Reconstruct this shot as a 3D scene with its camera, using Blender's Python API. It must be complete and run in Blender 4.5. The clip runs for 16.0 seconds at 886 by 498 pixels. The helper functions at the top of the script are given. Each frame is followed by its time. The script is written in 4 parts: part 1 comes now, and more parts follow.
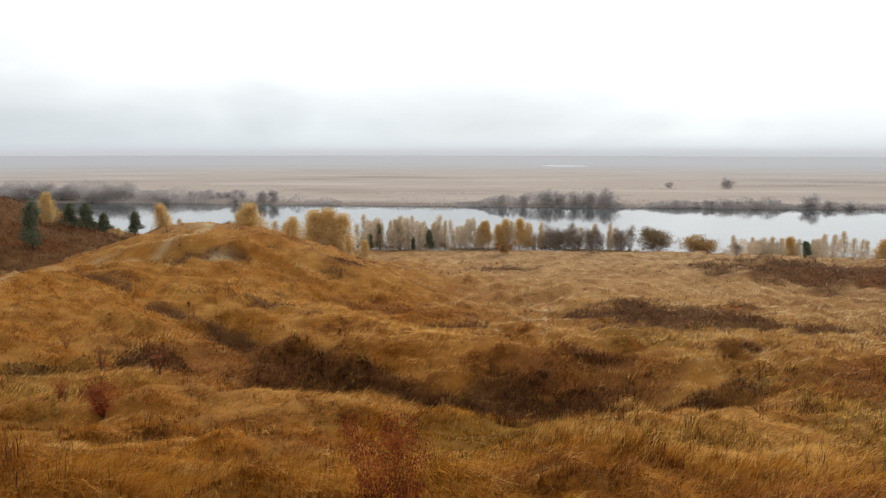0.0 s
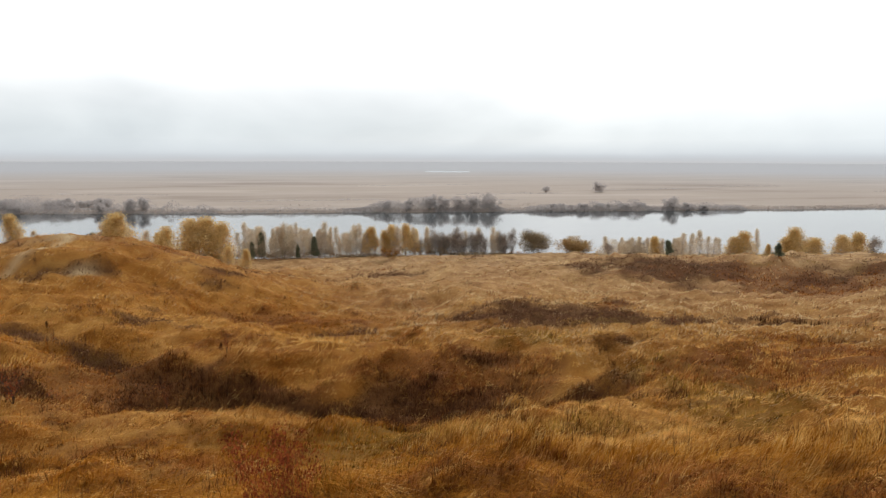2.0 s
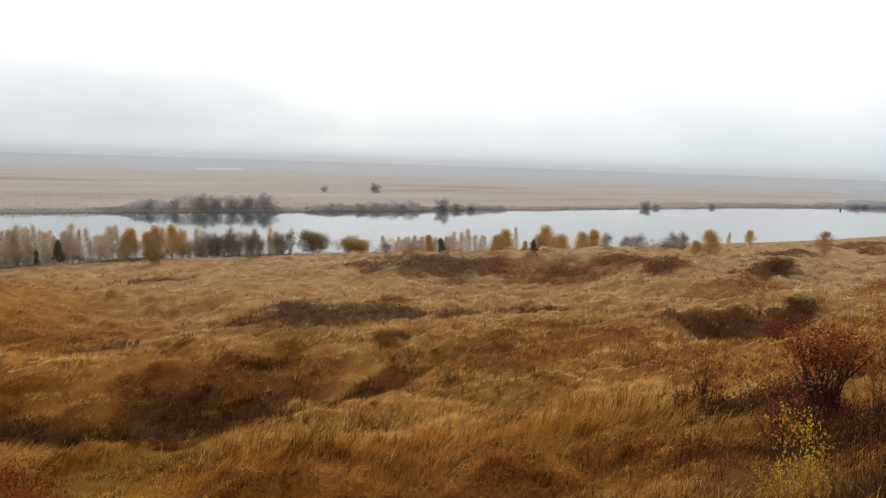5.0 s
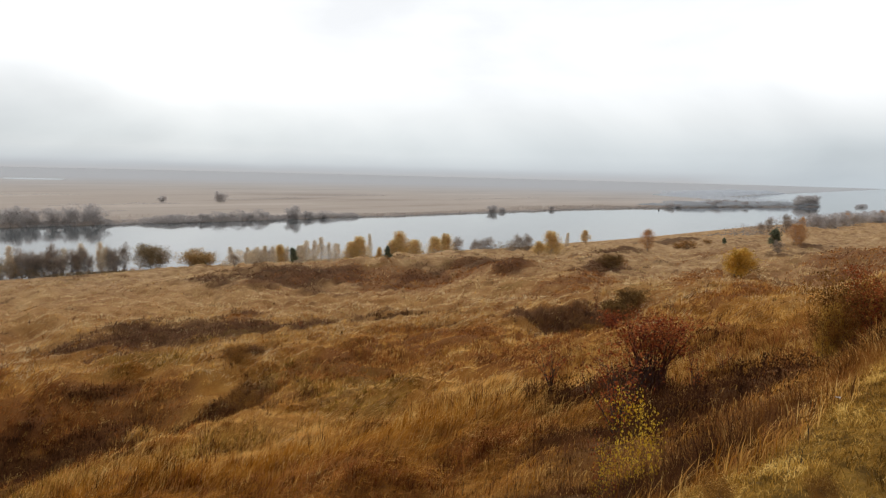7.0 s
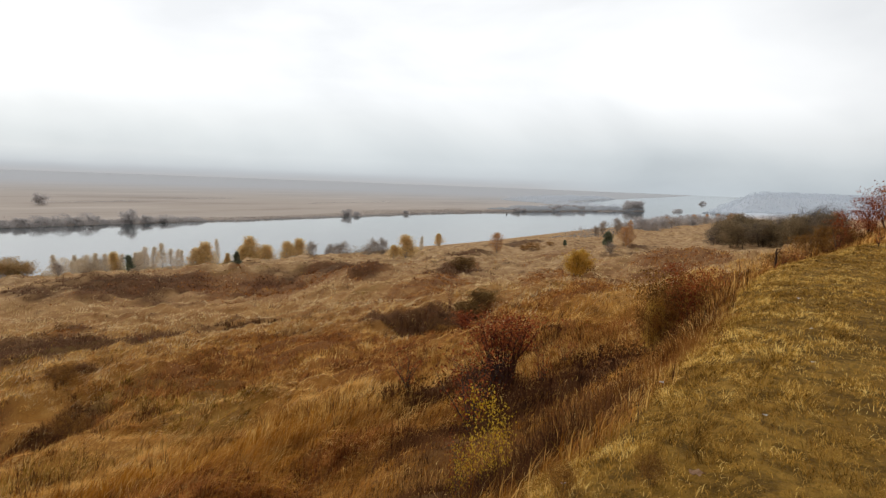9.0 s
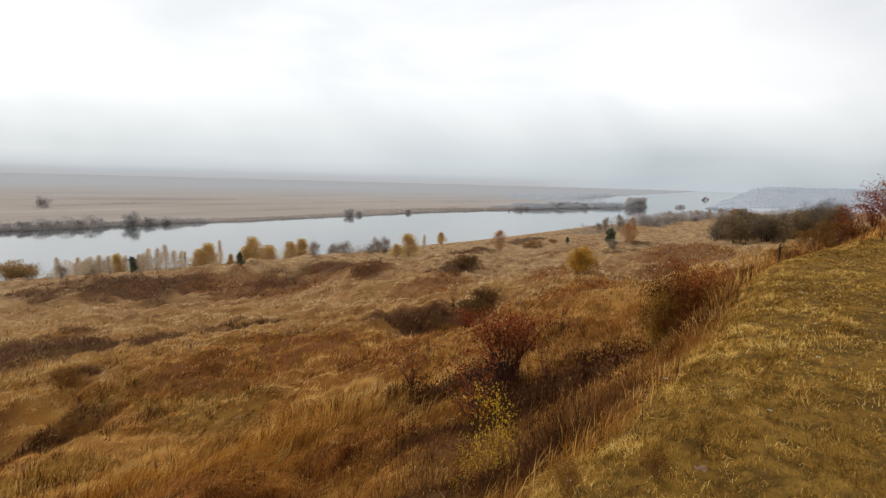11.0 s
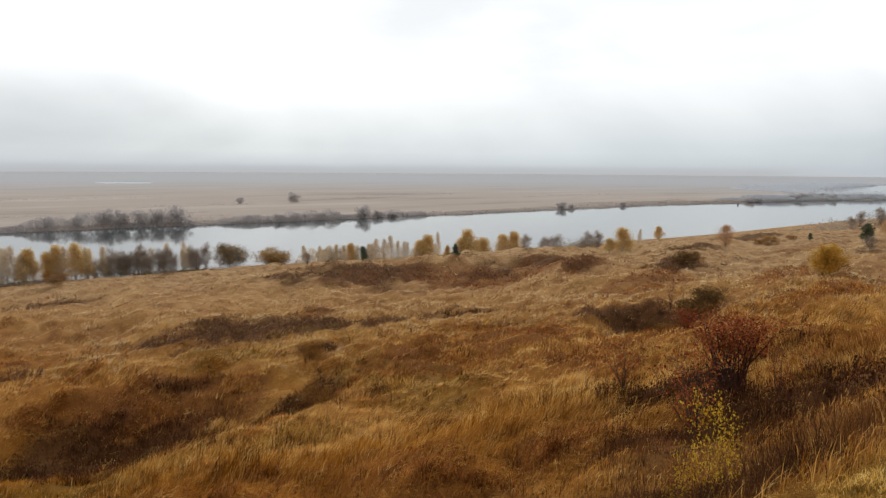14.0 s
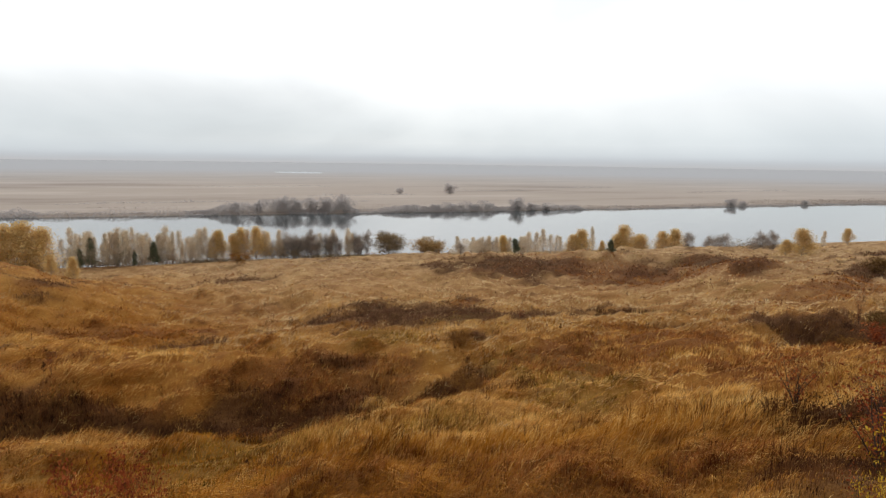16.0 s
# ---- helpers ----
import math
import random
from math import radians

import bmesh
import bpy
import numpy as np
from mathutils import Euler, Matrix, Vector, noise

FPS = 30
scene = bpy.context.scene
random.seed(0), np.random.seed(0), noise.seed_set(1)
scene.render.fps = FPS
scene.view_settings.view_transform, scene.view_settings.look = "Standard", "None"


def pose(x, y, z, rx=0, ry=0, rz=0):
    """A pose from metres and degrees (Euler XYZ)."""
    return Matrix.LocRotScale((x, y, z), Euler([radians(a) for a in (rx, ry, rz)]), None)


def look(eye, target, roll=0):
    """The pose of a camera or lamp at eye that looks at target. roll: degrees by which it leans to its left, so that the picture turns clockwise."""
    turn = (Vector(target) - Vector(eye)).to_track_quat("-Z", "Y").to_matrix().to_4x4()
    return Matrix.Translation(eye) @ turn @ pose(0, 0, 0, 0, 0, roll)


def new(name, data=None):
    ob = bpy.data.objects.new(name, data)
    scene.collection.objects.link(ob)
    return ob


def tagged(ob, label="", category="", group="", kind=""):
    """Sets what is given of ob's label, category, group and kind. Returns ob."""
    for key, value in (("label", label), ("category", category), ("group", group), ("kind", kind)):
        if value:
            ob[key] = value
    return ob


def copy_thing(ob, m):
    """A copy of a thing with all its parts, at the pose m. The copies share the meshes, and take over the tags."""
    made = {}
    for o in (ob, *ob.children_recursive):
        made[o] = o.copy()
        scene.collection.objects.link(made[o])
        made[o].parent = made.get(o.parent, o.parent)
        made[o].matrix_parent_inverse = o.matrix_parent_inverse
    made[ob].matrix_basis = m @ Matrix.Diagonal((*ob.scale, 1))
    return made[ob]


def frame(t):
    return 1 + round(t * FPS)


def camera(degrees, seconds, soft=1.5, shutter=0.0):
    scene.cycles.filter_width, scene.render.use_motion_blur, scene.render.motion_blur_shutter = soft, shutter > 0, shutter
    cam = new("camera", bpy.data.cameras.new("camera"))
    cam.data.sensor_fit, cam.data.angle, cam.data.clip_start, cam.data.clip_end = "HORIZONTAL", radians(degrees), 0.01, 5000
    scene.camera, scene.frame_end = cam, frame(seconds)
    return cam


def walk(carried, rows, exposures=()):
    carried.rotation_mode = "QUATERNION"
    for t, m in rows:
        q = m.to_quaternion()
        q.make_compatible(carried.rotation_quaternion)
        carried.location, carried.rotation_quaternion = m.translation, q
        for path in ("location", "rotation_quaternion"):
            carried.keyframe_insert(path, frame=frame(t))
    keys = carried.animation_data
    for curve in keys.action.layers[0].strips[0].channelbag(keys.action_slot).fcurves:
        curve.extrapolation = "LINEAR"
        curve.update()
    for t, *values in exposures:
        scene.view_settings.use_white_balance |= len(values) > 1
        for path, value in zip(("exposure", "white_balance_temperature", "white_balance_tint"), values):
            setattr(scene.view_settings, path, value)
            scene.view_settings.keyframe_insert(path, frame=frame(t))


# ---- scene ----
# The camera: it turns where it is, on the brow of a high river bank. Rows: seconds, yaw to the right, pitch, lean to the right.
cam = camera(70.3, 16.0, soft=1.3)
EYE = 30.0
ROWS = [
    (0.00, 0.02, -8.80, -0.10), (0.50, 2.49, -8.61, 0.10), (1.00, 5.88, -8.40, 0.01), (1.50, 7.93, -8.17, 0.00),
    (2.00, 10.43, -8.25, -0.17), (2.50, 12.75, -8.28, -0.27), (3.00, 15.78, -8.58, -0.50), (3.50, 18.47, -8.79, -0.70),
    (4.00, 21.49, -9.09, -1.08), (4.50, 25.18, -9.10, -1.48), (5.00, 30.52, -7.92, -1.88), (5.20, 32.64, -7.24, -1.71),
    (5.72, 37.16, -6.43, -1.72), (6.25, 40.15, -6.46, -1.56), (6.78, 42.62, -6.85, -1.47), (7.30, 45.55, -7.09, -1.69),
    (7.50, 46.86, -7.36, -2.03), (8.00, 50.21, -7.11, -2.30), (8.50, 53.80, -6.63, -2.24), (9.00, 57.01, -6.12, -2.21),
    (9.20, 58.20, -5.98, -2.25), (9.62, 59.95, -5.77, -2.17), (10.04, 60.16, -5.84, -2.00), (10.46, 59.18, -6.04, -1.79),
    (10.88, 57.38, -6.23, -1.63), (11.30, 55.12, -6.27, -1.59), (11.50, 53.67, -6.21, -1.70), (12.00, 51.18, -6.13, -1.66),
    (12.50, 48.38, -6.43, -1.35), (13.00, 44.87, -6.52, -1.05), (13.50, 41.26, -6.66, -0.69), (14.00, 37.59, -7.20, -0.39),
    (14.50, 34.32, -7.49, -0.51), (15.00, 31.03, -7.45, -0.73), (15.50, 27.76, -7.71, -0.95), (16.00, 23.69, -8.02, -0.80),
]
walk(cam, [(t, pose(0, 0, EYE, 0, 0, -yaw) @ pose(0, 0, 0, 90 + pitch) @ pose(0, 0, 0, 0, 0, -lean)) for t, yaw, pitch, lean in ROWS],
     exposures=[(0, 0.26), (2.5, 0.18), (5, 0.1), (7.5, -0.04), (12.5, -0.06), (14.5, 0.0), (16, 0.06)])


# ---- node helpers ----
def ramp(nt, fac, stops):
    n = nt.nodes.new("ShaderNodeValToRGB")
    e = n.color_ramp.elements
    while len(e) < len(stops):
        e.new(0.5)
    for el, (p, c) in zip(e, stops):
        el.position, el.color = p, (*c, 1)
    nt.links.new(fac, n.inputs[0])
    return n.outputs[0]


def mixc(nt, fac, a, b):
    n = nt.nodes.new("ShaderNodeMix")
    n.data_type = "RGBA"
    for sock, val in ((n.inputs[0], fac), (n.inputs[6], a), (n.inputs[7], b)):
        if isinstance(val, bpy.types.NodeSocket):
            nt.links.new(val, sock)
        else:
            sock.default_value = val if isinstance(val, float) else (*val, 1)
    return n.outputs[2]


def maths(nt, op, a, b=0.0, c=0.0):
    n = nt.nodes.new("ShaderNodeMath")
    n.operation = op
    for i, val in enumerate((a, b, c)):
        if isinstance(val, bpy.types.NodeSocket):
            nt.links.new(val, n.inputs[i])
        else:
            n.inputs[i].default_value = val
    return n.outputs[0]


def noise_tex(nt, vec, scale, detail=4.0, rough=0.55, distort=0.0, stretch=None):
    if stretch:
        mp = nt.nodes.new("ShaderNodeMapping")
        mp.inputs[3].default_value = stretch
        nt.links.new(vec, mp.inputs[0])
        vec = mp.outputs[0]
    n = nt.nodes.new("ShaderNodeTexNoise")
    n.inputs["Scale"].default_value, n.inputs["Detail"].default_value = scale, detail
    n.inputs["Roughness"].default_value, n.inputs["Distortion"].default_value = rough, distort
    nt.links.new(vec, n.inputs["Vector"])
    return n.outputs["Fac"]


# ---- sky: low overcast, brightest above the river ----
SUN_AZ, SUN_EL = 18.0, 34.0
world = bpy.data.worlds.new("overcast")
scene.world = world
world.use_nodes = True
nt = world.node_tree
nt.nodes.clear()
out = nt.nodes.new("ShaderNodeOutputWorld")
coord = nt.nodes.new("ShaderNodeTexCoord").outputs["Generated"]
sep = nt.nodes.new("ShaderNodeSeparateXYZ")
nt.links.new(coord, sep.inputs[0])
warp = noise_tex(nt, coord, 2.2, 3.0, 0.5, 0.3, (1, 1, 2.0))
lift = maths(nt, "MULTIPLY_ADD", maths(nt, "SUBTRACT", warp, 0.5), 0.08, sep.outputs[2])
deck = ramp(nt, lift, [(0.0, (0.59, 0.65, 0.695)), (0.035, (0.64, 0.69, 0.725)), (0.085, (0.80, 0.825, 0.84)),
                       (0.14, (1.01, 1.02, 1.03)), (0.5, (0.95, 0.955, 0.96))])
cloud = noise_tex(nt, coord, 2.2, 5.0, 0.5, 0.4, (1, 1, 2.4))
veil = ramp(nt, cloud, [(0.30, (0.80, 0.81, 0.825)), (0.5, (0.96, 0.965, 0.97)), (0.64, (1.05, 1.05, 1.05))])
glow_dir = nt.nodes.new("ShaderNodeVectorMath")
glow_dir.operation = "DOT_PRODUCT"
nt.links.new(coord, glow_dir.inputs[0])
glow_dir.inputs[1].default_value = (math.sin(radians(30)) * 0.95, math.cos(radians(30)) * 0.95, 0.3)
glow = maths(nt, "MULTIPLY_ADD", glow_dir.outputs["Value"], 0.37, 0.71)
mul = nt.nodes.new("ShaderNodeVectorMath")
mul.operation = "MULTIPLY"
nt.links.new(deck, mul.inputs[0])
nt.links.new(veil, mul.inputs[1])
scl = nt.nodes.new("ShaderNodeVectorMath")
scl.operation = "SCALE"
nt.links.new(mul.outputs[0], scl.inputs[0])
nt.links.new(glow, scl.inputs["Scale"])
bg = nt.nodes.new("ShaderNodeBackground")
bg.inputs[1].default_value = 1.03
nt.links.new(scl.outputs[0], bg.inputs[0])
sky = nt.nodes.new("ShaderNodeTexSky")
sky.sky_type, sky.sun_disc = "NISHITA", False
sky.sun_elevation, sky.sun_rotation = radians(SUN_EL), radians(SUN_AZ)
bg2 = nt.nodes.new("ShaderNodeBackground")
bg2.inputs[1].default_value = 0.006
nt.links.new(sky.outputs[0], bg2.inputs[0])
add = nt.nodes.new("ShaderNodeAddShader")
nt.links.new(bg.outputs[0], add.inputs[0])
nt.links.new(bg2.outputs[0], add.inputs[1])
nt.links.new(add.outputs[0], out.inputs[0])

sun_data = bpy.data.lights.new("sun", "SUN")
sun_data.energy, sun_data.angle, sun_data.color = 0.8, radians(25), (1.0, 0.97, 0.92)
sun = new("sun", sun_data)
sun.matrix_world = look((0, 0, 0), (-math.sin(radians(SUN_AZ)) * math.cos(radians(SUN_EL)), -math.cos(radians(SUN_AZ)) * math.cos(radians(SUN_EL)), -math.sin(radians(SUN_EL))))


# ---- the lie of the land ----
def vnoise(x, y, seed):
    xi, yi = np.floor(x), np.floor(y)
    fx, fy = x - xi, y - yi
    fx, fy = fx * fx * (3 - 2 * fx), fy * fy * (3 - 2 * fy)

    def h(i, j):
        s = np.sin(i * 127.1 + j * 311.7 + seed * 74.7) * 43758.5453
        return s - np.floor(s)
    return (h(xi, yi) * (1 - fx) + h(xi + 1, yi) * fx) * (1 - fy) + (h(xi, yi + 1) * (1 - fx) + h(xi + 1, yi + 1) * fx) * fy - 0.5


def fbm(x, y, size, octaves, seed):
    total, amp = 0, 1.0
    for o in range(octaves):
        total = total + amp * vnoise(x / size + 17.3 * o, y / size - 9.1 * o, seed + o)
        size, amp = size / 2.03, amp * 0.5
    return total


def bell(x, y, cx, cy, rx, ry, turn=0.0):
    c, s = math.cos(radians(turn)), math.sin(radians(turn))
    u, v = (x - cx) * c + (y - cy) * s, -(x - cx) * s + (y - cy) * c
    return np.exp(-0.5 * ((u / rx) ** 2 + (v / ry) ** 2))


def sstep(a, b, v):
    t = np.clip((v - a) / (b - a), 0, 1)
    return t * t * (3 - 2 * t)


def near_bank(x):
    return np.interp(x, [-4500, -400, -100, 0, 60, 100, 160, 265, 400, 650, 900, 980, 1050, 1200, 1600, 4500],
                     [800, 225, 188, 180, 178, 172, 160, 152, 152, 130, 125, 150, 184, 180, 140, -300])


def far_bank(x):
    return np.interp(x, [-4500, -400, -250, 0, 150, 350, 520, 700, 875, 905, 1000, 1500, 4500],
                     [1000, 390, 372, 350, 338, 330, 330, 288, 238, 300, 420, 520, 900])


def brow(x):
    """Where the level turf ends; downstream the edge draws back from the river."""
    return np.interp(x, [-4500, 8, 11, 13, 14.6, 17.2, 20.4, 28.3, 60, 120, 300, 1000, 4500], [0, 0, 0.05, 0.3, 0.4, 0.3, -0.3, -1.8, -4.8, -11, -42, -150, -600])


# the slope from the brow down to the water: distance from the brow, height
SLOPE = [(-4500, 30), (-30, 28.7), (0.9, 28.36), (1.5, 28.12), (2.2, 27.4), (3.2, 26.5), (5, 25.4), (8, 24.1), (15, 21.0), (22, 17.9), (30, 15.3), (40, 13.2), (55, 11.2),
         (80, 8.9), (110, 6.8), (140, 4.6), (165, 3.5), (173, 3.0), (178, 1.4), (181, -0.6), (190, -3), (5000, -3)]
# mounds and hollows: x, y, two radii, turn, height
MOUNDS = [
    (-38, 104, 16, 18, 0, 9.4), (-50, 62, 22, 13, 0, 5.0), (-99, 129, 24, 20, 0, 15.0), (-63, 104, 8, 16, 0, -3.0), (-16, 97, 9, 9, 0, 2.0),
    (-30, 88, 9, 9, 0, 2.0), (3, 47, 15, 3.8, -8, -3.8), (-21, 59, 13, 2.0, -33, -1.9), (-34, 82, 9, 1.2, 8, -0.8), (6, 57, 16, 4.5, -6, 0.9),
    (82, 108, 30, 10, -14, 4.0), (60, 40, 24, 14, 20, 2.2), (54, 36, 6, 4, 20, -2.2), (120, 28, 18, 11, 0, 4.2),
    (84, 58, 14, 4.0, 25, 1.2), (112, 74, 16, 5.0, 20, 1.8), (150, 92, 20, 7, 10, 2.6), (190, 60, 26, 9, 5, 3.0), (140, 106, 8, 6, 0, 2.6), (62, 60, 9, 4, 30, 0.8),
    (210, 110, 40, 9, 0, 1.4), (35, 1.6, 4, 2.0, -10, 0.7), (21, 6.6, 9, 2.2, 0, -1.5), (300, 105, 70, 14, 0, 0.6), (92, 79, 8, 5, 20, 3.6), (66, 26, 17, 3.6, 17, 1.9), (88, 32.5, 7, 3.4, 17, 0.9), (7, 36, 6, 4, 0, -1.3), (54, 39, 9, 3.0, -30, -1.4), (-33, 83.5, 10, 0.9, 4, -0.9), (-33, 86, 9, 1.6, 4, 0.7),
    (117, 113, 15, 7, -25, 3.0), (937, 211, 26, 6, 0, 3.9), (1580, 300, 40, 12, 0, 3.8),
]


def downhill(x, y):
    """How far down the slope a place lies: 0 at the brow, 180 at the water."""
    br, nb = brow(x), near_bank(x)
    return np.where(y > br, (y - br) * 180 / (nb - br), y - br)


def ground_z(x, y):
    x, y = np.asarray(x, float), np.asarray(y, float)
    nb, fb = near_bank(x), far_bank(x)
    v = downhill(x, y)
    px, pz = np.array(SLOPE).T
    w = np.clip(0.25 + 0.05 * np.abs(v), 0, 4)
    z = sum(np.interp(v + o * w, px, pz) for o in (-1, -0.5, 0, 0.5, 1)) / 5
    dry = 1 - sstep(150, 176, v)
    for cx, cy, rx, ry, turn, h in MOUNDS:
        z = z + h * bell(x, y, cx, cy, rx, ry, turn) * (dry if cx < 1000 else 1)
    head = 25.0 * sstep(186, 125, y) * sstep(960, 1080, x) * sstep(1750, 1500, x)
    z = np.where(head > 0.01, np.maximum(z, head), z)
    wild = sstep(1.2, 7, v) * dry * sstep(960, 900, x)
    z = z + wild * (1.9 * sstep(6, 30, v) * fbm(x, y, 26, 2, 3) + 1.25 * fbm(x * 0.75, y, 8.5, 2, 5) + 0.5 * fbm(x * 0.8, y, 4.0, 2, 8) + 1.6 * np.abs(vnoise(x / 2.8, y / 2.2, 15)) + 0.6 * np.abs(vnoise(x / 1.3 + 7, y / 1.1, 16)) + 1.0 * np.abs(vnoise(x / 4.6 + 0.3 * vnoise(x / 9, y / 9, 20), y / 1.7, 19))) + 0.05 * fbm(x, y, 1.4, 2, 12) + 1.1 * wild * sstep(50, 80, x) * sstep(270, 210, x) * np.abs(fbm(x * 0.45, y, 7, 2, 97))
    bank = sstep(-6, 5, y - fb + 5 * fbm(x, y, 30, 3, 21))
    plain = 1.3 + 0.5 * fbm(x, y, 60, 3, 31) - 4.5 * bell(x, y, 262, 1376, 30, 50)
    z = np.where((y > (nb + fb) / 2) & ((x < 880) | (y > fb - 60)), -3 + (plain + 3) * bank, z)
    return z


def zat(x, y):
    return float(ground_z(np.array([x]), np.array([y]))[0])


def cover(zones, x, y, seed, common):
    """How thickly a kind of growth stands, 0 to 1: in its patches, and in ragged streaks along the slope."""
    w = 0.70 * fbm(x * 0.55, y, 7, 4, seed) + 0.85 * fbm(x * 0.6, y, 2.4, 3, seed + 5) + 0.3 * fbm(x, y, 40, 2, seed + 9) + common
    for cx, cy, rx, ry, turn, h in zones:
        w = w + h * bell(x, y, cx, cy, rx, ry, turn)
    return sstep(0.25, 1.0, w)


# patches of plants, as the mounds above: dark weeds, rust-red growth, green undergrowth; some bands stand in for shade
WEEDS = [
    (9.5, 40, 3.5, 3, 0, 0.5),
    (13, 40, 7, 3, -10, 0.5),
    # The bands from (112, 70) to (210, 106) darken mound sides as shading.
    (12, 7.6, 3.5, 1.8, -30, 0.2), (6.4, 4.6, 2.6, 1.3, -30, 0.30), (112, 70, 14, 2, 25, 0.75), (88, 74, 8, 2.5, 25, 0.9), (150, 87, 18, 2.5, 10, 0.95),
    (190, 54, 24, 3, 5, 0.85), (210, 106, 36, 3, 0, 0.9), (22, 6.5, 8, 2.0, -6, 0.4),
    (-92, 118, 26, 16, 0, 1.30), (-72, 122, 9, 10, 0, 1.10),
    (0.0, 46.5, 7.5, 3.4, -10, 1.8), (-6.5, 51.8, 6, 1.4, -18, 0.9), (7.0, 47.0, 4, 1.6, -8, 0.45),
    (-21, 59.3, 12, 1.3, -33, 0.95), (-10, 53, 4, 1.4, -20, 0.45),
    (29.0, 71.5, 11.5, 4.6, -23, 1.30),
    (25.6, 54.1, 1.7, 2.0, -25, 1.15),
    (21.9, 44.8, 1.6, 1.9, -26, 1.15),
    (14.5, 51.8, 1.6, 1.0, -17, 0.8),
    (10.3, 116.9, 4.8, 5.1, -5, 1.15),
    (61.7, 106.0, 15.9, 5.2, -30, 1.50),
    (-14.5, 91.3, 2.2, 2.7, 9, 1.15),
    (-30.3, 44.1, 2.6, 0.9, 34, 1.15),
    (-23.1, 48.1, 1.9, 2.3, 26, 1.15),
    (57.9, 37.5, 4.3, 5.2, -57, 1.50),
    (54.1, 65.0, 3.2, 0.9, -40, 1.15),
    (56.0, 42.4, 2.9, 1.5, -53, 1.50),
    (18.4, 11.6, 3.0, 1.6, -25, 1.0),
    (17.0, 6.6, 4.0, 1.2, -10, 0.6),
    (4.3, 2.7, 1.4, 0.8, -20, 1.0), (3.0, 2.7, 1.2, 0.6, 0, 0.5), (6.5, 3.4, 1.8, 0.8, -10, 0.6), (9.5, 4.4, 2.6, 1.0, -15, 0.5), (16.4, 10.0, 2.4, 1.5, -30, 1.0), (9.5, 6.9, 2.0, 1.2, -30, 0.45),
    (122.1, 67.7, 11.4, 3.0, 10, 0.9),
    (97.6, 89.0, 8.1, 3.0, -48, 0.9),
    (-32.5, 82.5, 3.6, 1.1, 22, 1.15),
]
RUSTS = [
    (12, 49, 5, 2.0, -12, 0.8), (6, 53.5, 7, 1.4, -6, 0.3), (37, 46, 5, 2.0, -35, 0.8), (31, 42, 4, 2.0, -35, 0.9), (46, 52, 5, 1.6, -40, 0.9),
    (14, 36, 9, 7, 0, 0.2),
    (3, 53, 10, 1.6, -4, 0.3),
    # Streaks from (90, 60) to (215, 72) imitate shaded troughs between hummocks.
    (-92, 118, 24, 16, 0, 0.25), (120, 26, 18, 6, 0, 1.5), (33, 0.5, 4, 2.5, 0, 0.8), (47, 30, 9, 5, -30, 0.55), (90, 60, 14, 2.4, 20, 0.9), (118, 50, 16, 2.6, 15, 0.9), (142, 76, 16, 2.6, 10, 0.8), (100, 44, 10, 2.2, 20, 0.8), (74, 48, 8, 2.2, 30, 0.8),
    (162, 70, 18, 3, 5, 0.9), (172, 45, 16, 3, 0, 0.8), (72, 24, 8, 2.5, -10, 0.8), (60, 21, 8, 2, -15, 0.7), (150, 58, 14, 2.4, 5, 0.7), (86, 38, 9, 2.2, 10, 0.7), (215, 72, 22, 4, 0, 0.8), (-8, 33, 9, 5, 10, 0.30), (-2, 44, 8, 3, -10, 0.5), (-24, 100, 8, 6, 0, 0.5),
    (30.1, 43.5, 4.1, 2.6, -35, 1.0),
    (42.7, 41.7, 2.9, 3.5, -46, 1.0),
    (5.8, 53.3, 4.2, 1.0, -6, 0.4),
    (14.7, 49.4, 3.0, 1.4, -17, 1.0),
    (-17.2, 51.8, 4.7, 5.6, 18, 1.0),
    (-2.4, 78.0, 6.5, 2.3, 2, 1.0),
    (30.4, 10.5, 2.0, 2.4, -71, 1.0),
    (79.7, 89.2, 16.4, 9.0, -42, 1.0),
    (32.7, 27.5, 2.7, 3.3, -50, 1.0),
    (-4.4, 24.9, 2.9, 2.8, 10, 1.0),
]
OLIVES = [
    (-31, 45.6, 4, 2, 30, 1.0), (-17, 24, 3, 1.5, 30, 0.9), (-26, 39, 4, 1.6, 30, 0.8),
    (18, 33, 8, 6, 0, 0.15),
    (27.7, 38.1, 1.3, 1.6, -36, 1.0),
    (30.9, 66.1, 3.1, 3.7, -25, 1.0),
    (20.1, 28.2, 3.5, 1.0, -36, 0.6),
    (27.3, 39.9, 1.4, 1.7, -34, 1.0),
    (-23.6, 33.4, 1.8, 2.1, 35, 1.0),
    (28.2, 39.4, 2.8, 3.3, -36, 1.0),
    (19.9, 58.4, 5.2, 4.7, -19, 1.0),
    (13.7, 14.9, 2.3, 1.2, -43, 0.4),
    (2.4, 32.6, 1.9, 1.5, -4, 1.0),
]


# ---- materials ----
def material(name):
    m = bpy.data.materials.new(name)
    m.use_nodes = True
    t = m.node_tree
    return m, t, t.nodes["Principled BSDF"]


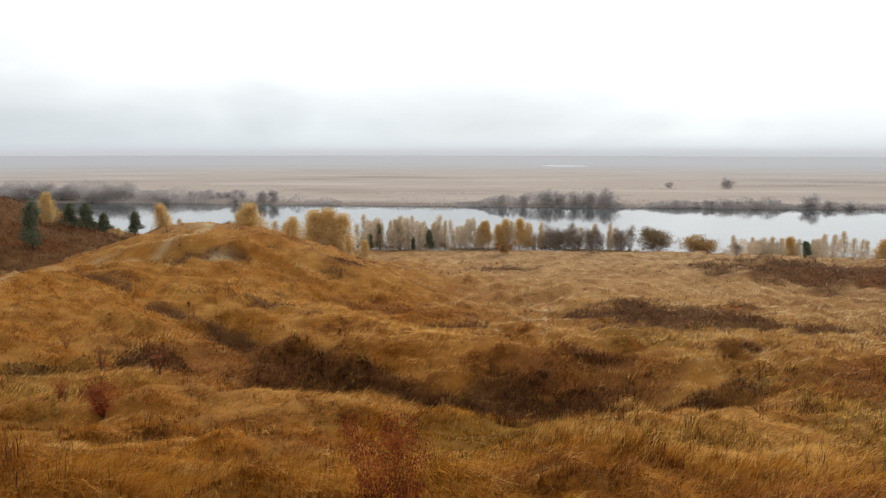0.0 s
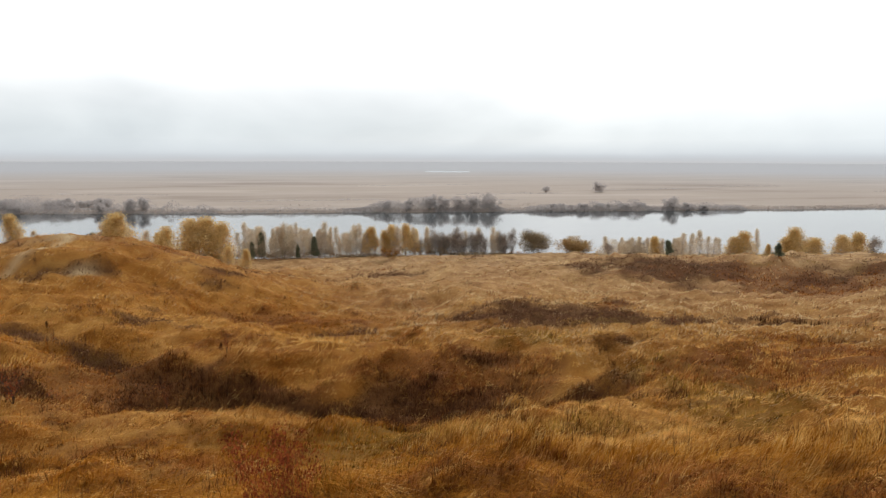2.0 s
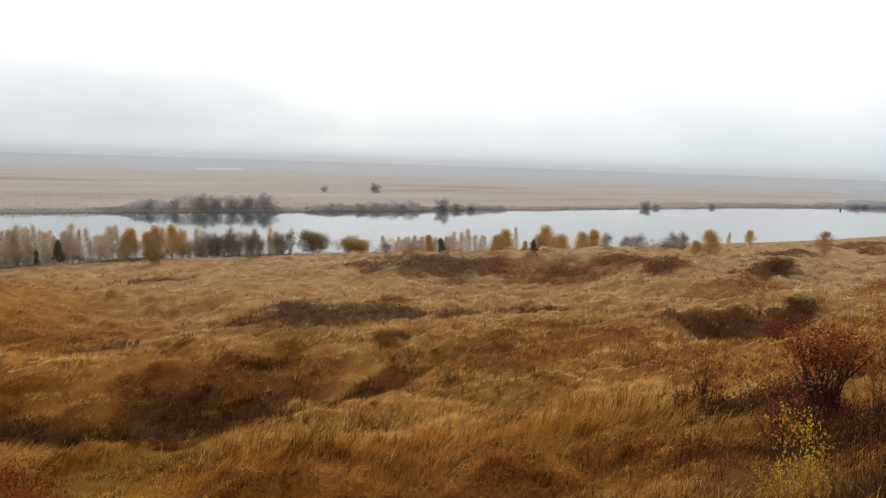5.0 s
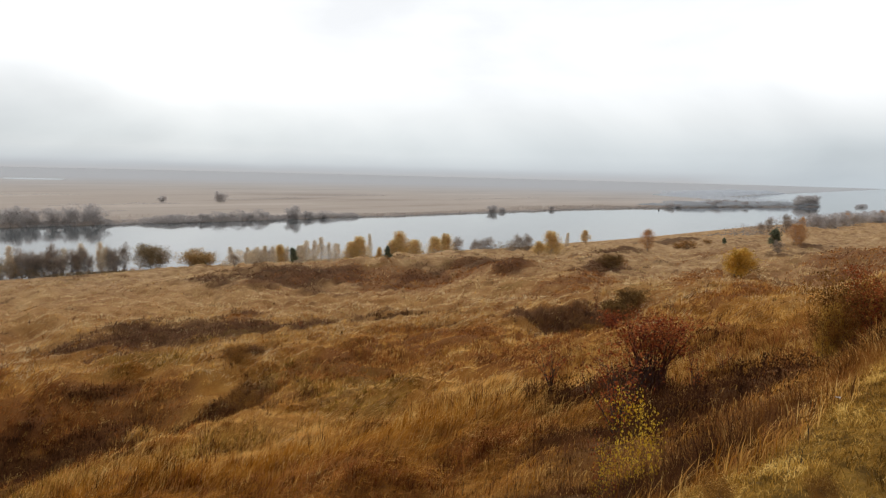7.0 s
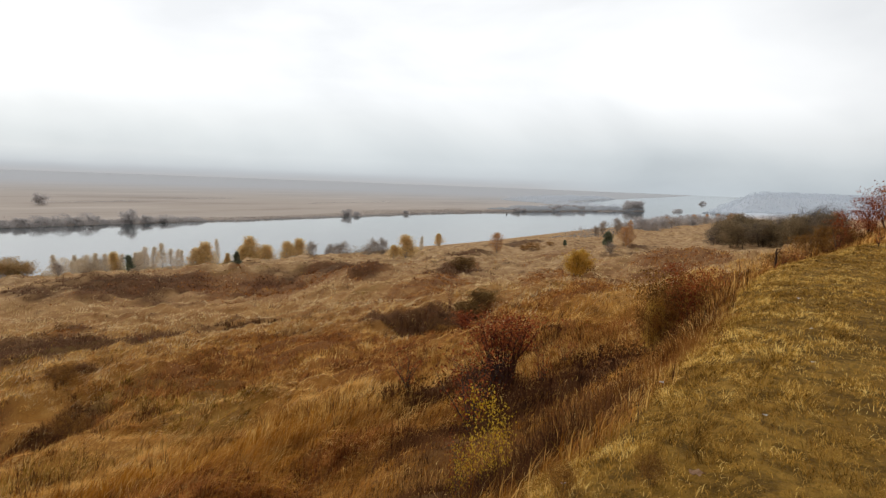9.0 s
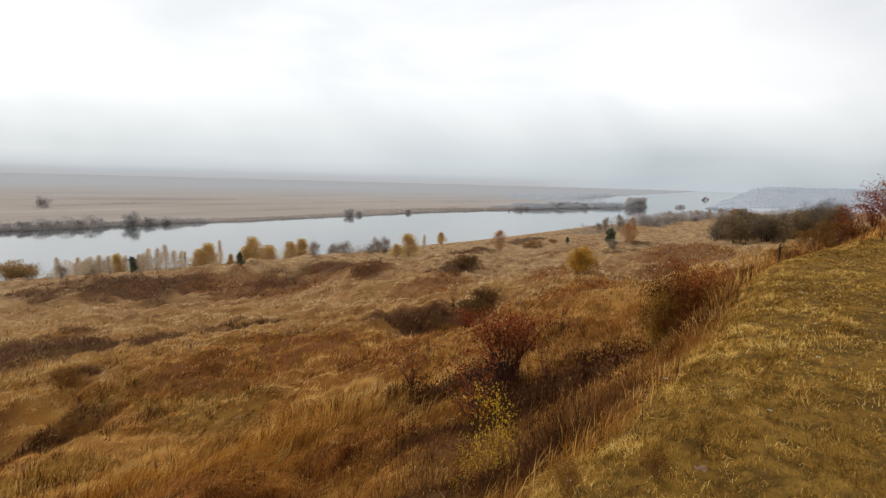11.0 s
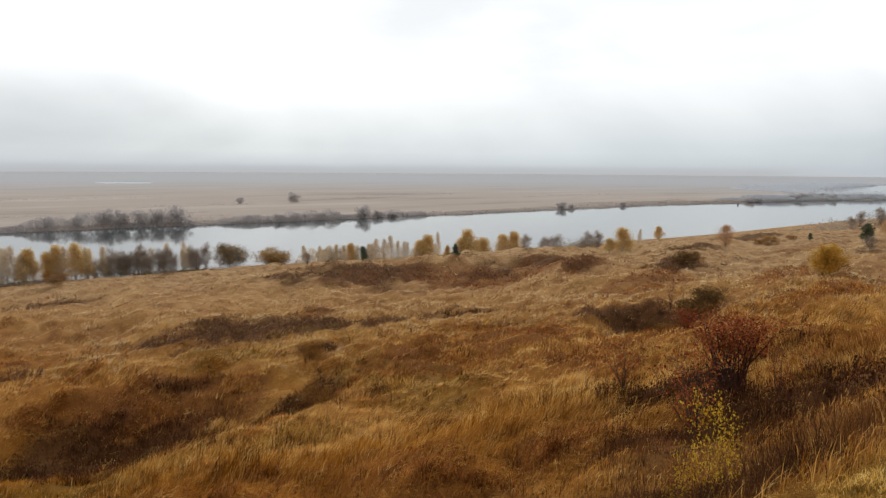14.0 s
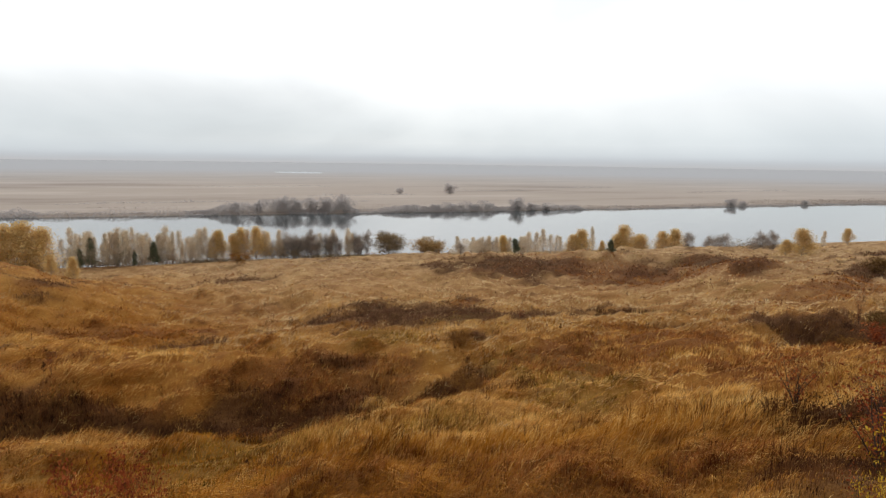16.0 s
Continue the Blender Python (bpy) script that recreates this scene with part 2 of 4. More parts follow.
def soil_material():
    """Matted dry grass over soil, with weeds, bare paths and short turf by the attributes of the sheet."""
    m, t, b = material("dry_grassland")
    pos = t.nodes.new("ShaderNodeNewGeometry").outputs["Position"]
    big, mid = noise_tex(t, pos, 0.045, 4.0, 0.6), noise_tex(t, pos, 0.4, 4.0, 0.6, 0.4)
    fine = noise_tex(t, pos, 7.0, 5.0, 0.7, 0.0, (1, 2.2, 1))
    straw = ramp(t, big, [(0.32, (0.22, 0.070, 0.009)), (0.47, (0.40, 0.162, 0.025)), (0.6, (0.57, 0.295, 0.075)), (0.72, (0.37, 0.17, 0.030))])
    patch = ramp(t, mid, [(0.3, (0.15, 0.045, 0.007)), (0.5, (0.40, 0.160, 0.025)), (0.68, (0.56, 0.285, 0.066))])
    c = mixc(t, 0.5, straw, patch)
    c = mixc(t, maths(t, "MULTIPLY", maths(t, "SUBTRACT", 0.62, fine), 1.6), c, (0.06, 0.027, 0.009))

    def attr(n):
        a = t.nodes.new("ShaderNodeAttribute")
        a.attribute_name = n
        return a.outputs["Fac"]
    # Dry grass greys with distance, haze blended into its tan.
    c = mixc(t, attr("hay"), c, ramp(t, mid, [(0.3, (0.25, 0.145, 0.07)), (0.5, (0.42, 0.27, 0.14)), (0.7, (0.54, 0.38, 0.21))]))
    c = mixc(t, maths(t, "MULTIPLY", attr("weed"), 0.8), c, ramp(t, mid, [(0.3, (0.045, 0.020, 0.010)), (0.7, (0.115, 0.050, 0.020))]))
    c = mixc(t, maths(t, "MULTIPLY", attr("rust"), 0.6), c, (0.16, 0.058, 0.02))
    c = mixc(t, maths(t, "MULTIPLY", attr("olive"), 0.5), c, (0.16, 0.092, 0.018))
    turf = ramp(t, mid, [(0.3, (0.22, 0.110, 0.016)), (0.5, (0.36, 0.188, 0.028)), (0.7, (0.48, 0.265, 0.05))])
    lumps = noise_tex(t, pos, 4.0, 4.0, 0.65, 0.6)
    turf = mixc(t, ramp(t, lumps, [(0.42, (0.9, 0.9, 0.9)), (0.58, (0, 0, 0))]), turf, (0.14, 0.075, 0.013))
    turf = mixc(t, maths(t, "MULTIPLY", maths(t, "SUBTRACT", 0.6, fine), 1.5), turf, (0.09, 0.048, 0.01))
    c = mixc(t, attr("turf"), c, turf)
    c = mixc(t, attr("bare"), c, (0.52, 0.37, 0.20))
    # Reed plain: tint lifted for haze.
    reed = ramp(t, noise_tex(t, pos, 0.012, 5.0, 0.6, 0.0, (0.35, 1, 1)), [(0.3, (0.30, 0.245, 0.205)), (0.46, (0.42, 0.35, 0.295)), (0.54, (0.43, 0.36, 0.305)), (0.7, (0.52, 0.445, 0.385))])
    # Headland ground gets a blue-grey haze tint.
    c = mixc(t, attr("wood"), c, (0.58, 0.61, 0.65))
    # Farther out the plain blends to grey, haze mixed into its colour.
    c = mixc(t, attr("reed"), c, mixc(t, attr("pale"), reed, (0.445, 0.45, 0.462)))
    t.links.new(c, b.inputs["Base Color"])
    b.inputs["Roughness"].default_value = 0.95
    b.inputs["Specular IOR Level"].default_value = 0.1
    bump = t.nodes.new("ShaderNodeBump")
    bump.inputs["Strength"].default_value, bump.inputs["Distance"].default_value = 0.9, 0.12
    t.links.new(fine, bump.inputs["Height"])
    t.links.new(bump.outputs[0], b.inputs["Normal"])
    return m


def blade_material(name, dark, mid, light, patch=0.35, glowing=0.35, airy=0.0, spread=0.38):
    """Dry blades and leaves: each its own tint, drifting in patches."""
    m, t, b = material(name)
    g = t.nodes.new("ShaderNodeNewGeometry")
    each = g.outputs["Random Per Island"]
    drift = noise_tex(t, g.outputs["Position"], patch, 4.0, 0.6, 0.3)
    tuft = noise_tex(t, g.outputs["Position"], patch * 5, 3.0, 0.65, 0.3, (0.45, 1.0, 0.45))
    f = maths(t, "ADD", maths(t, "MULTIPLY", each, spread), maths(t, "ADD", maths(t, "MULTIPLY_ADD", drift, 1.25, -0.62), maths(t, "MULTIPLY_ADD", tuft, 2.1, -0.75 - 0.5 * (spread - 0.38))))
    c = ramp(t, f, [(0.1, dark), (0.48, mid), (0.9, light)])
    t.links.new(c, b.inputs["Base Color"])
    b.inputs["Roughness"].default_value = 0.8
    b.inputs["Specular IOR Level"].default_value = 0.04
    tr = t.nodes.new("ShaderNodeBsdfTranslucent")
    t.links.new(c, tr.inputs[0])
    mx = t.nodes.new("ShaderNodeMixShader")
    mx.inputs[0].default_value = glowing
    t.links.new(b.outputs[0], mx.inputs[1])
    t.links.new(tr.outputs[0], mx.inputs[2])
    out = mx.outputs[0]
    if airy:
        gaps = t.nodes.new("ShaderNodeMixShader")
        gaps.inputs[0].default_value = airy
        t.links.new(out, gaps.inputs[1])
        t.links.new(t.nodes.new("ShaderNodeBsdfTransparent").outputs[0], gaps.inputs[2])
        out = gaps.outputs[0]
    t.links.new(out, t.nodes["Material Output"].inputs[0])
    return m


def bark_material(name, dark, light, scale=9.0):
    m, t, b = material(name)
    pos = t.nodes.new("ShaderNodeTexCoord").outputs["Object"]
    n = noise_tex(t, pos, scale, 5.0, 0.65, 0.2, (1, 1, 0.35))
    t.links.new(ramp(t, n, [(0.35, dark), (0.6, light)]), b.inputs["Base Color"])
    b.inputs["Roughness"].default_value = 0.9
    b.inputs["Specular IOR Level"].default_value = 0.12
    bump = t.nodes.new("ShaderNodeBump")
    bump.inputs["Distance"].default_value = 0.02
    t.links.new(n, bump.inputs["Height"])
    t.links.new(bump.outputs[0], b.inputs["Normal"])
    return m


def water_material():
    m, t, b = material("river_water")
    pos = t.nodes.new("ShaderNodeNewGeometry").outputs["Position"]
    b.inputs["Base Color"].default_value = (0.05, 0.065, 0.07, 1)
    b.inputs["Roughness"].default_value = 0.06
    b.inputs["IOR"].default_value = 1.333
    n = noise_tex(t, pos, 0.6, 3.0, 0.6, 0.0, (0.5, 1, 1))
    bump = t.nodes.new("ShaderNodeBump")
    bump.inputs["Strength"].default_value, bump.inputs["Distance"].default_value = 0.12, 0.03
    t.links.new(n, bump.inputs["Height"])
    t.links.new(bump.outputs[0], b.inputs["Normal"])
    return m


SOIL, WATER = soil_material(), water_material()
GRASS = blade_material("dry_grass", (0.075, 0.020, 0.002), (0.370, 0.132, 0.010), (0.68, 0.315, 0.044), 0.25, 0.2)
STRAW = blade_material("pale_straw", (0.30, 0.118, 0.021), (0.75, 0.400, 0.092), (0.92, 0.62, 0.220), 0.3, 0.2)
# Hay colour of the far meadow, paled and greyed for haze.
HAZEHAY = blade_material("hazed_hay", (0.31, 0.175, 0.07), (0.67, 0.44, 0.19), (0.86, 0.67, 0.38), 0.12, 0.2)
STALK = blade_material("stalks", (0.028, 0.012, 0.006), (0.070, 0.029, 0.013), (0.15, 0.064, 0.027), 0.3, 0.2)
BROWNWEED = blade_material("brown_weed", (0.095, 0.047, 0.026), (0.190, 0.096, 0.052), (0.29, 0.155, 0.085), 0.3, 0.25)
OCHRE = blade_material("ochre_grass", (0.13, 0.050, 0.010), (0.53, 0.255, 0.052), (0.82, 0.50, 0.150), 0.3, 0.2)
DULL = blade_material("dull_straw", (0.09, 0.030, 0.007), (0.34, 0.138, 0.028), (0.63, 0.335, 0.09), 0.6, 0.2)
RUSTGRASS = blade_material("rust_grass", (0.090, 0.026, 0.008), (0.34, 0.118, 0.028), (0.62, 0.28, 0.075), 0.4, 0.2)
GREEN = blade_material("green_grass", (0.085, 0.044, 0.007), (0.27, 0.148, 0.020), (0.47, 0.27, 0.045), 0.4, 0.25)
WEED = blade_material("dark_weed", (0.030, 0.013, 0.007), (0.105, 0.043, 0.017), (0.25, 0.108, 0.04), 0.4, 0.15)
TURF = blade_material("short_turf", (0.15, 0.074, 0.011), (0.60, 0.315, 0.049), (0.92, 0.63, 0.19), 1.6, 0.2, 0.0, 0.6)
MOSS = blade_material("mossy_turf", (0.080, 0.038, 0.006), (0.31, 0.150, 0.023), (0.54, 0.31, 0.065), 2.2, 0.2, 0.0, 0.6)
COPPER = blade_material("copper_leaves", (0.36, 0.185, 0.075), (0.58, 0.33, 0.15), (0.72, 0.47, 0.25), 0.5, 0.45, 0.2)
TAWNY = blade_material("tawny_leaves", (0.27, 0.17, 0.075), (0.46, 0.30, 0.13), (0.60, 0.42, 0.19), 0.5, 0.4)
AMBER = blade_material("amber_leaves", (0.38, 0.21, 0.04), (0.64, 0.38, 0.07), (0.78, 0.52, 0.13), 0.5, 0.4)
# GOLD, PALE and GREYTWIG: leaf and twig colours, lightened somewhat for haze.
GOLD = blade_material("gold_leaves", (0.48, 0.32, 0.125), (0.75, 0.54, 0.23), (0.86, 0.68, 0.35), 0.6, 0.4, 0.12)
PALE = blade_material("pale_twigs", (0.52, 0.43, 0.31), (0.74, 0.62, 0.45), (0.84, 0.72, 0.55), 0.6, 0.5, 0.35)
OLIVE = blade_material("olive_leaves", (0.15, 0.108, 0.06), (0.29, 0.21, 0.118), (0.42, 0.31, 0.175), 0.5, 0.4)
GREYTWIG = blade_material("grey_twigs", (0.24, 0.195, 0.16), (0.38, 0.305, 0.245), (0.50, 0.41, 0.32), 0.4, 0.4, 0.25)
DARKTWIG = blade_material("dark_twigs", (0.10, 0.085, 0.080), (0.18, 0.152, 0.14), (0.26, 0.22, 0.185), 0.15, 0.4, 0.3)
# Five far twig colours, each lifted towards grey to carry the haze.
FARTWIG = blade_material("hazed_twigs", (0.50, 0.465, 0.45), (0.56, 0.52, 0.50), (0.61, 0.565, 0.54), 0.1, 0.6, 0.45)
SHORETWIG = blade_material("hazed_shore_twigs", (0.43, 0.40, 0.39), (0.50, 0.465, 0.45), (0.56, 0.52, 0.50), 0.1, 0.5, 0.35)
MISTWOOD = blade_material("hazed_spit_twigs", (0.50, 0.52, 0.55), (0.52, 0.54, 0.57), (0.54, 0.56, 0.585), 0.03, 0.6, 0.15)
STRIPTWIG = blade_material("hazed_strip_twigs", (0.30, 0.265, 0.24), (0.38, 0.34, 0.305), (0.46, 0.40, 0.35), 0.1, 0.5, 0.35)
HEADWOOD = blade_material("hazed_headland_twigs", (0.63, 0.665, 0.71), (0.65, 0.685, 0.73), (0.67, 0.70, 0.74), 0.02, 0.6, 0.0, 0.1)
NEEDLE = blade_material("pine_needles", (0.085, 0.10, 0.068), (0.18, 0.20, 0.13), (0.26, 0.28, 0.17), 1.0, 0.3)
RUST = blade_material("rust_leaves", (0.12, 0.026, 0.012), (0.34, 0.078, 0.026), (0.56, 0.17, 0.050), 1.2)
BRONZE = blade_material("bronze_leaves", (0.09, 0.042, 0.013), (0.26, 0.12, 0.03), (0.46, 0.23, 0.055), 1.0)
YELLOW = blade_material("yellow_leaves", (0.36, 0.19, 0.016), (0.66, 0.39, 0.026), (0.86, 0.58, 0.07), 2.0, 0.4, 0.0, 0.5)
OLIVEBUSH = blade_material("olive_bush_leaves", (0.065, 0.036, 0.014), (0.155, 0.086, 0.028), (0.28, 0.16, 0.05), 0.8, 0.3)
BARK = bark_material("dark_bark", (0.025, 0.02, 0.017), (0.09, 0.07, 0.055))
REDBARK = bark_material("red_bark", (0.045, 0.018, 0.013), (0.12, 0.045, 0.03))
# Bark of the far willows, whitened for haze as well.
HAZEBARK = bark_material("hazed_bark", (0.22, 0.205, 0.20), (0.36, 0.34, 0.33), 2.0)
BIRCH = bark_material("birch_bark", (0.12, 0.11, 0.10), (0.55, 0.52, 0.48), 3.0)
PINEBARK = bark_material("pine_bark", (0.05, 0.03, 0.02), (0.16, 0.085, 0.045))


# ---- mesh helpers ----
def link_arrays(name, co, faces, mat, parent=None, label=""):
    """One mesh object from an array of places and an array (or list) of faces."""
    me = bpy.data.meshes.new(name)
    co = np.asarray(co, np.float32)
    if isinstance(faces, np.ndarray):
        k = faces.shape[1]
        me.vertices.add(len(co))
        me.vertices.foreach_set("co", co.ravel())
        me.loops.add(faces.size)
        me.loops.foreach_set("vertex_index", faces.astype(np.int32).ravel())
        me.polygons.add(len(faces))
        me.polygons.foreach_set("loop_start", np.arange(0, faces.size, k, dtype=np.int32))
        me.update(calc_edges=True)
    else:
        me.from_pydata(co.tolist(), [], faces)
    me.materials.append(mat)
    ob = new(name, me)
    if parent:
        ob.parent = parent
    return tagged(ob, label) if label else ob


def smooth(ob):
    ob.data.polygons.foreach_set("use_smooth", [True] * len(ob.data.polygons))
    return ob


def grow_lines(stops, first, cap_list):
    """Grid lines: fine spacing inside stops, growing outwards up to the caps."""
    lo, hi = stops
    mid = list(np.arange(lo, hi, first))
    up, x, s = [], hi, first
    for limit, cap, rate in cap_list[1]:
        while x < limit:
            up.append(x)
            s = min(s * rate, cap)
            x += s
    down, x, s = [], lo, first
    for limit, cap, rate in cap_list[0]:
        while x > limit:
            s = min(s * rate, cap)
            x -= s
            down.append(x)
    return np.array(down[::-1] + mid + up)


# ---- ground, one sheet to the horizon ----
gx = grow_lines((-36, 58), 0.5, ([(-170, 1.6, 1.03), (-4600, 900, 1.10)], [(330, 1.8, 1.03), (1500, 12, 1.05), (4700, 900, 1.12)]))
gy = grow_lines((-4, 26), 0.4, ([(-4600, 900, 1.18)], [(70, 0.62, 1.03), (192, 1.4, 1.02), (420, 3.5, 1.06), (1600, 22, 1.05), (4700, 400, 1.12)]))
X, Y = np.meshgrid(gx, gy)
Z = ground_z(X, Y)
nx, ny = len(gx), len(gy)
idx = np.arange(nx * ny).reshape(ny, nx)
quads = np.stack([idx[:-1, :-1], idx[:-1, 1:], idx[1:, 1:], idx[1:, :-1]], -1).reshape(-1, 4)
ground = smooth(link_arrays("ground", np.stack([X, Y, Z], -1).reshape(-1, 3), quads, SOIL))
tagged(ground, "rolling dry autumn grassland falling to a river plain", "ground", kind="structure")


def turf_at(x, y):
    return (1 - sstep(1.25, 1.95, y - brow(x) + 0.5 * fbm(x, y, 1.6, 3, 51))) * (1 - sstep(25.0, 27.5, x + 0.6 * y + 1.5 * fbm(x, y, 2.5, 2, 53)))


def bare_at(x, y):
    """Trodden paths and slipped sand."""
    p = np.interp(y, [50, 60, 66, 73, 78, 81, 83, 87, 96, 103], [-43, -46, -47.5, -48.5, -47, -43.5, -38, -36.2, -36, -37])
    path = np.exp(-((x - p) / (0.7 + 0.5 * np.clip(fbm(x, y, 5, 2, 63) + 0.4, 0, 1))) ** 2) * sstep(46, 56, y) * (1 - sstep(102, 106, y))
    q = np.interp(y, [58, 66, 74, 80, 84, 87], [-50, -52, -53, -50, -45, -40])
    path = path + 0.7 * np.exp(-((x - q) / 0.8) ** 2) * sstep(56, 62, y) * (1 - sstep(86, 89, y))
    path = path + bell(x, y, -30.2, 82.8, 1.3, 0.8) + 0.7 * bell(x, y, -37, 100, 5, 3)
    return np.clip(path * (0.75 + fbm(x, y, 4, 2, 61)), 0, 1)


# The last three masks put haze into the colour of far ground.
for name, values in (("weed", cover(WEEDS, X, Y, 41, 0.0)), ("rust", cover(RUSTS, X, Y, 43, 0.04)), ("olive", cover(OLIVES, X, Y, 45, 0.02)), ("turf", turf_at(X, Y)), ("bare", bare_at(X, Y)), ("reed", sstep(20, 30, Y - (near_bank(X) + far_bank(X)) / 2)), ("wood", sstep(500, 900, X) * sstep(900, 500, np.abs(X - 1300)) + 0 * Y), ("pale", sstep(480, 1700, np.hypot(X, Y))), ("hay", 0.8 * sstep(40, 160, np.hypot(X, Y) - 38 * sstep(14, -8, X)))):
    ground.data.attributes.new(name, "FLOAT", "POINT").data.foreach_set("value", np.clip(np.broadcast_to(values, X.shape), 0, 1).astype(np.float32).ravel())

wx, wy = np.linspace(-4600, 4700, 60), np.linspace(60, 1600, 30)
WX, WY = np.meshgrid(wx, wy)
widx = np.arange(WX.size).reshape(WX.shape)
wq = np.stack([widx[:-1, :-1], widx[:-1, 1:], widx[1:, 1:], widx[1:, :-1]], -1).reshape(-1, 4)
water = link_arrays("water", np.stack([WX, WY, 0 * WX], -1).reshape(-1, 3), wq, WATER)
tagged(water, "calm grey river water mirroring the overcast sky", "river", kind="structure")


# ---- grass and weeds ----
def blade_arrays(x, y, z, height, width, heading, lean, bends):
    """Places and triangles of blades: tapered strips, one an entry of the arrays, leaning over along their heading."""
    n = len(x)
    side = np.stack([-np.sin(heading), np.cos(heading), np.zeros(n)], -1) * (width / 2)[:, None]
    fwd = np.stack([np.cos(heading), np.sin(heading), np.zeros(n)], -1)
    base = np.stack([x, y, z], -1)
    tip = base + fwd * (height * np.sin(lean))[:, None] + np.array([0, 0, 1.0]) * (height * np.cos(lean))[:, None]
    if bends:
        mid = base + fwd * (0.55 * height * np.sin(lean * 0.55))[:, None] + np.array([0, 0, 1.0]) * (0.55 * height * np.cos(lean * 0.55))[:, None]
        co = np.stack([base - side, base + side, mid + side * 0.75, mid - side * 0.75, tip], 1).reshape(-1, 3)
        o = (np.arange(n) * 5)[:, None]
        tri = np.concatenate([o + [0, 1, 2], o + [0, 2, 3], o + [3, 2, 4]])
    else:
        co = np.stack([base - side, base + side, tip], 1).reshape(-1, 3)
        tri = (np.arange(n) * 3)[:, None] + np.array([[0, 1, 2]])
    return co, tri


def blade_mesh(name, x, y, z, height, width, heading, lean, mat, bends=True):
    return link_arrays(name, *blade_arrays(x, y, z, height, width, heading, lean, bends), mat)


def sow(rng, tufts, per, near, far, spread, start=-45.0, sweep=145.0):
    """Tufts over the stretch of slope seen from the brow, thicker close by, each with several blades."""
    d = near * (far / near) ** rng.random(tufts)
    a = np.radians(start + sweep * rng.random(tufts))
    x, y = d * np.sin(a), d * np.cos(a)
    x, y, d = (np.repeat(q, per) for q in (x, y, d))
    s = spread * (1 + d / 40)
    return x + rng.normal(0, 1, len(x)) * s, y + rng.normal(0, 1, len(x)) * s, d


rng = np.random.default_rng(5)
KINDS = {"dry_grass": ([], GRASS, "tall golden dry grass leaning with the wind"), "pale_straw": ([], STRAW, "pale straw-coloured bleached grass in drifts"),
         "rust_grass": ([], RUSTGRASS, "rust-brown dry grass and dock in patches"), "green_grass": ([], GREEN, "olive green undergrowth between dry grass"),
         "dark_weeds": ([], WEED, "dark brown dead weeds standing in hollows"), "turf": ([], TURF, "short yellow-green mown turf on the brow"), "dull_grass": ([], DULL, "dull brown grass and stalks below the brow"),
         "hay": ([], HAZEHAY, "hay-coloured grass on the far meadow, paled for haze"), "brown_weeds": ([], BROWNWEED, "soft brown dead weeds across the meadow"),
         "ochre_grass": ([], OCHRE, "ochre and olive dry grass on the slope")}
for tufts, per, near, far, spread, start, sweep, steep in ((76000, 6, 2.6, 34, 0.06, -45, 145, False), (110000, 5, 28, 185, 0.07, -45, 145, False), (120000, 5, 24, 90, 0.07, -45, 140, True), (9000, 6, 0.5, 9, 0.06, -180, 360, False), (16000, 5, 3, 60, 0.08, 100, 215, False)):
    x, y, d = sow(rng, tufts, per, near, far, spread, start, sweep)
    keep = (y < near_bank(x) - 8) & (y > -40)
    if steep:
        keep &= np.repeat(np.hypot(ground_z(x[::per] + 0.3, y[::per]) - ground_z(x[::per] - 0.3, y[::per]), ground_z(x[::per], y[::per] + 0.3) - ground_z(x[::per], y[::per] - 0.3)) / 0.6 > 0.42, per)
    one, two, three, stature = (np.repeat(rng.random(tufts), per)[keep] for _ in range(4))
    x, y, d = x[keep], y[keep], d[keep]
    n = len(x)
    pick = rng.random(n)
    lawn, weed, rust, olive = turf_at(x, y), cover(WEEDS, x, y, 41, 0.0), cover(RUSTS, x, y, 43, 0.04), cover(OLIVES, x, y, 45, 0.02)
    straw = sstep(-0.12, 0.3, fbm(x * 0.6, y, 11, 3, 71) + 0.35 * fbm(x * 0.6, y, 3, 2, 73) + 0.012 * np.clip(d - 40, -30, 34))
    clump = 0.26 + 1.5 * np.clip(fbm(x * 0.55, y, 1.9, 3, 75) + 0.42, 0, 1.1)
    kind = np.where(pick < lawn, 5, np.where(one < 0.03 + weed * 0.85, 4, np.where(two < 0.03 + rust * 0.6, 2, np.where(rng.random(n) < olive * 0.5, 3, np.where(three < 0.08 + 0.88 * straw, 1, 0)))))
    dull = sstep(0.5, 3, x) * (1 - sstep(6, 13, downhill(x, y)))
    kind = np.where((kind < 2) & (rng.random(n) < 0.75 * dull), 6, kind)
    # Haze put into colour: grass pales with distance; weeds turn lighter past 60 m.
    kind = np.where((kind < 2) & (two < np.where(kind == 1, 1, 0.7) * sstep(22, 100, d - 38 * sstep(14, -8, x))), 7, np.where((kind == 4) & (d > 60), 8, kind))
    kind = np.where((kind == 0) & (rng.random(n) < 0.85 * sstep(0, 16, x - 0.3 * y + 4 * fbm(x, y, 6, 2, 95))), 9, kind)
    size = np.choose(kind, [0.50, 0.50, 0.44, 0.38, 0.55, 0.045, 0.3, 0.5, 0.5, 0.5]) * (0.6 + 0.7 * rng.random(n)) * np.where(kind == 5, 1, clump)
    size = size * (1 - 0.35 * dull) * np.where(kind == 5, 1, 0.65 + 0.7 * stature)
    size = size * np.where(kind == 5, 1, (0.6 + 0.4 * sstep(6, 16, d)) * (1 - 0.35 * sstep(60, 150, d)))
    lean = np.radians(np.choose(kind, [62, 62, 50, 46, 22, 84, 40, 62, 26, 60])) * (0.55 + 0.75 * rng.random(n))
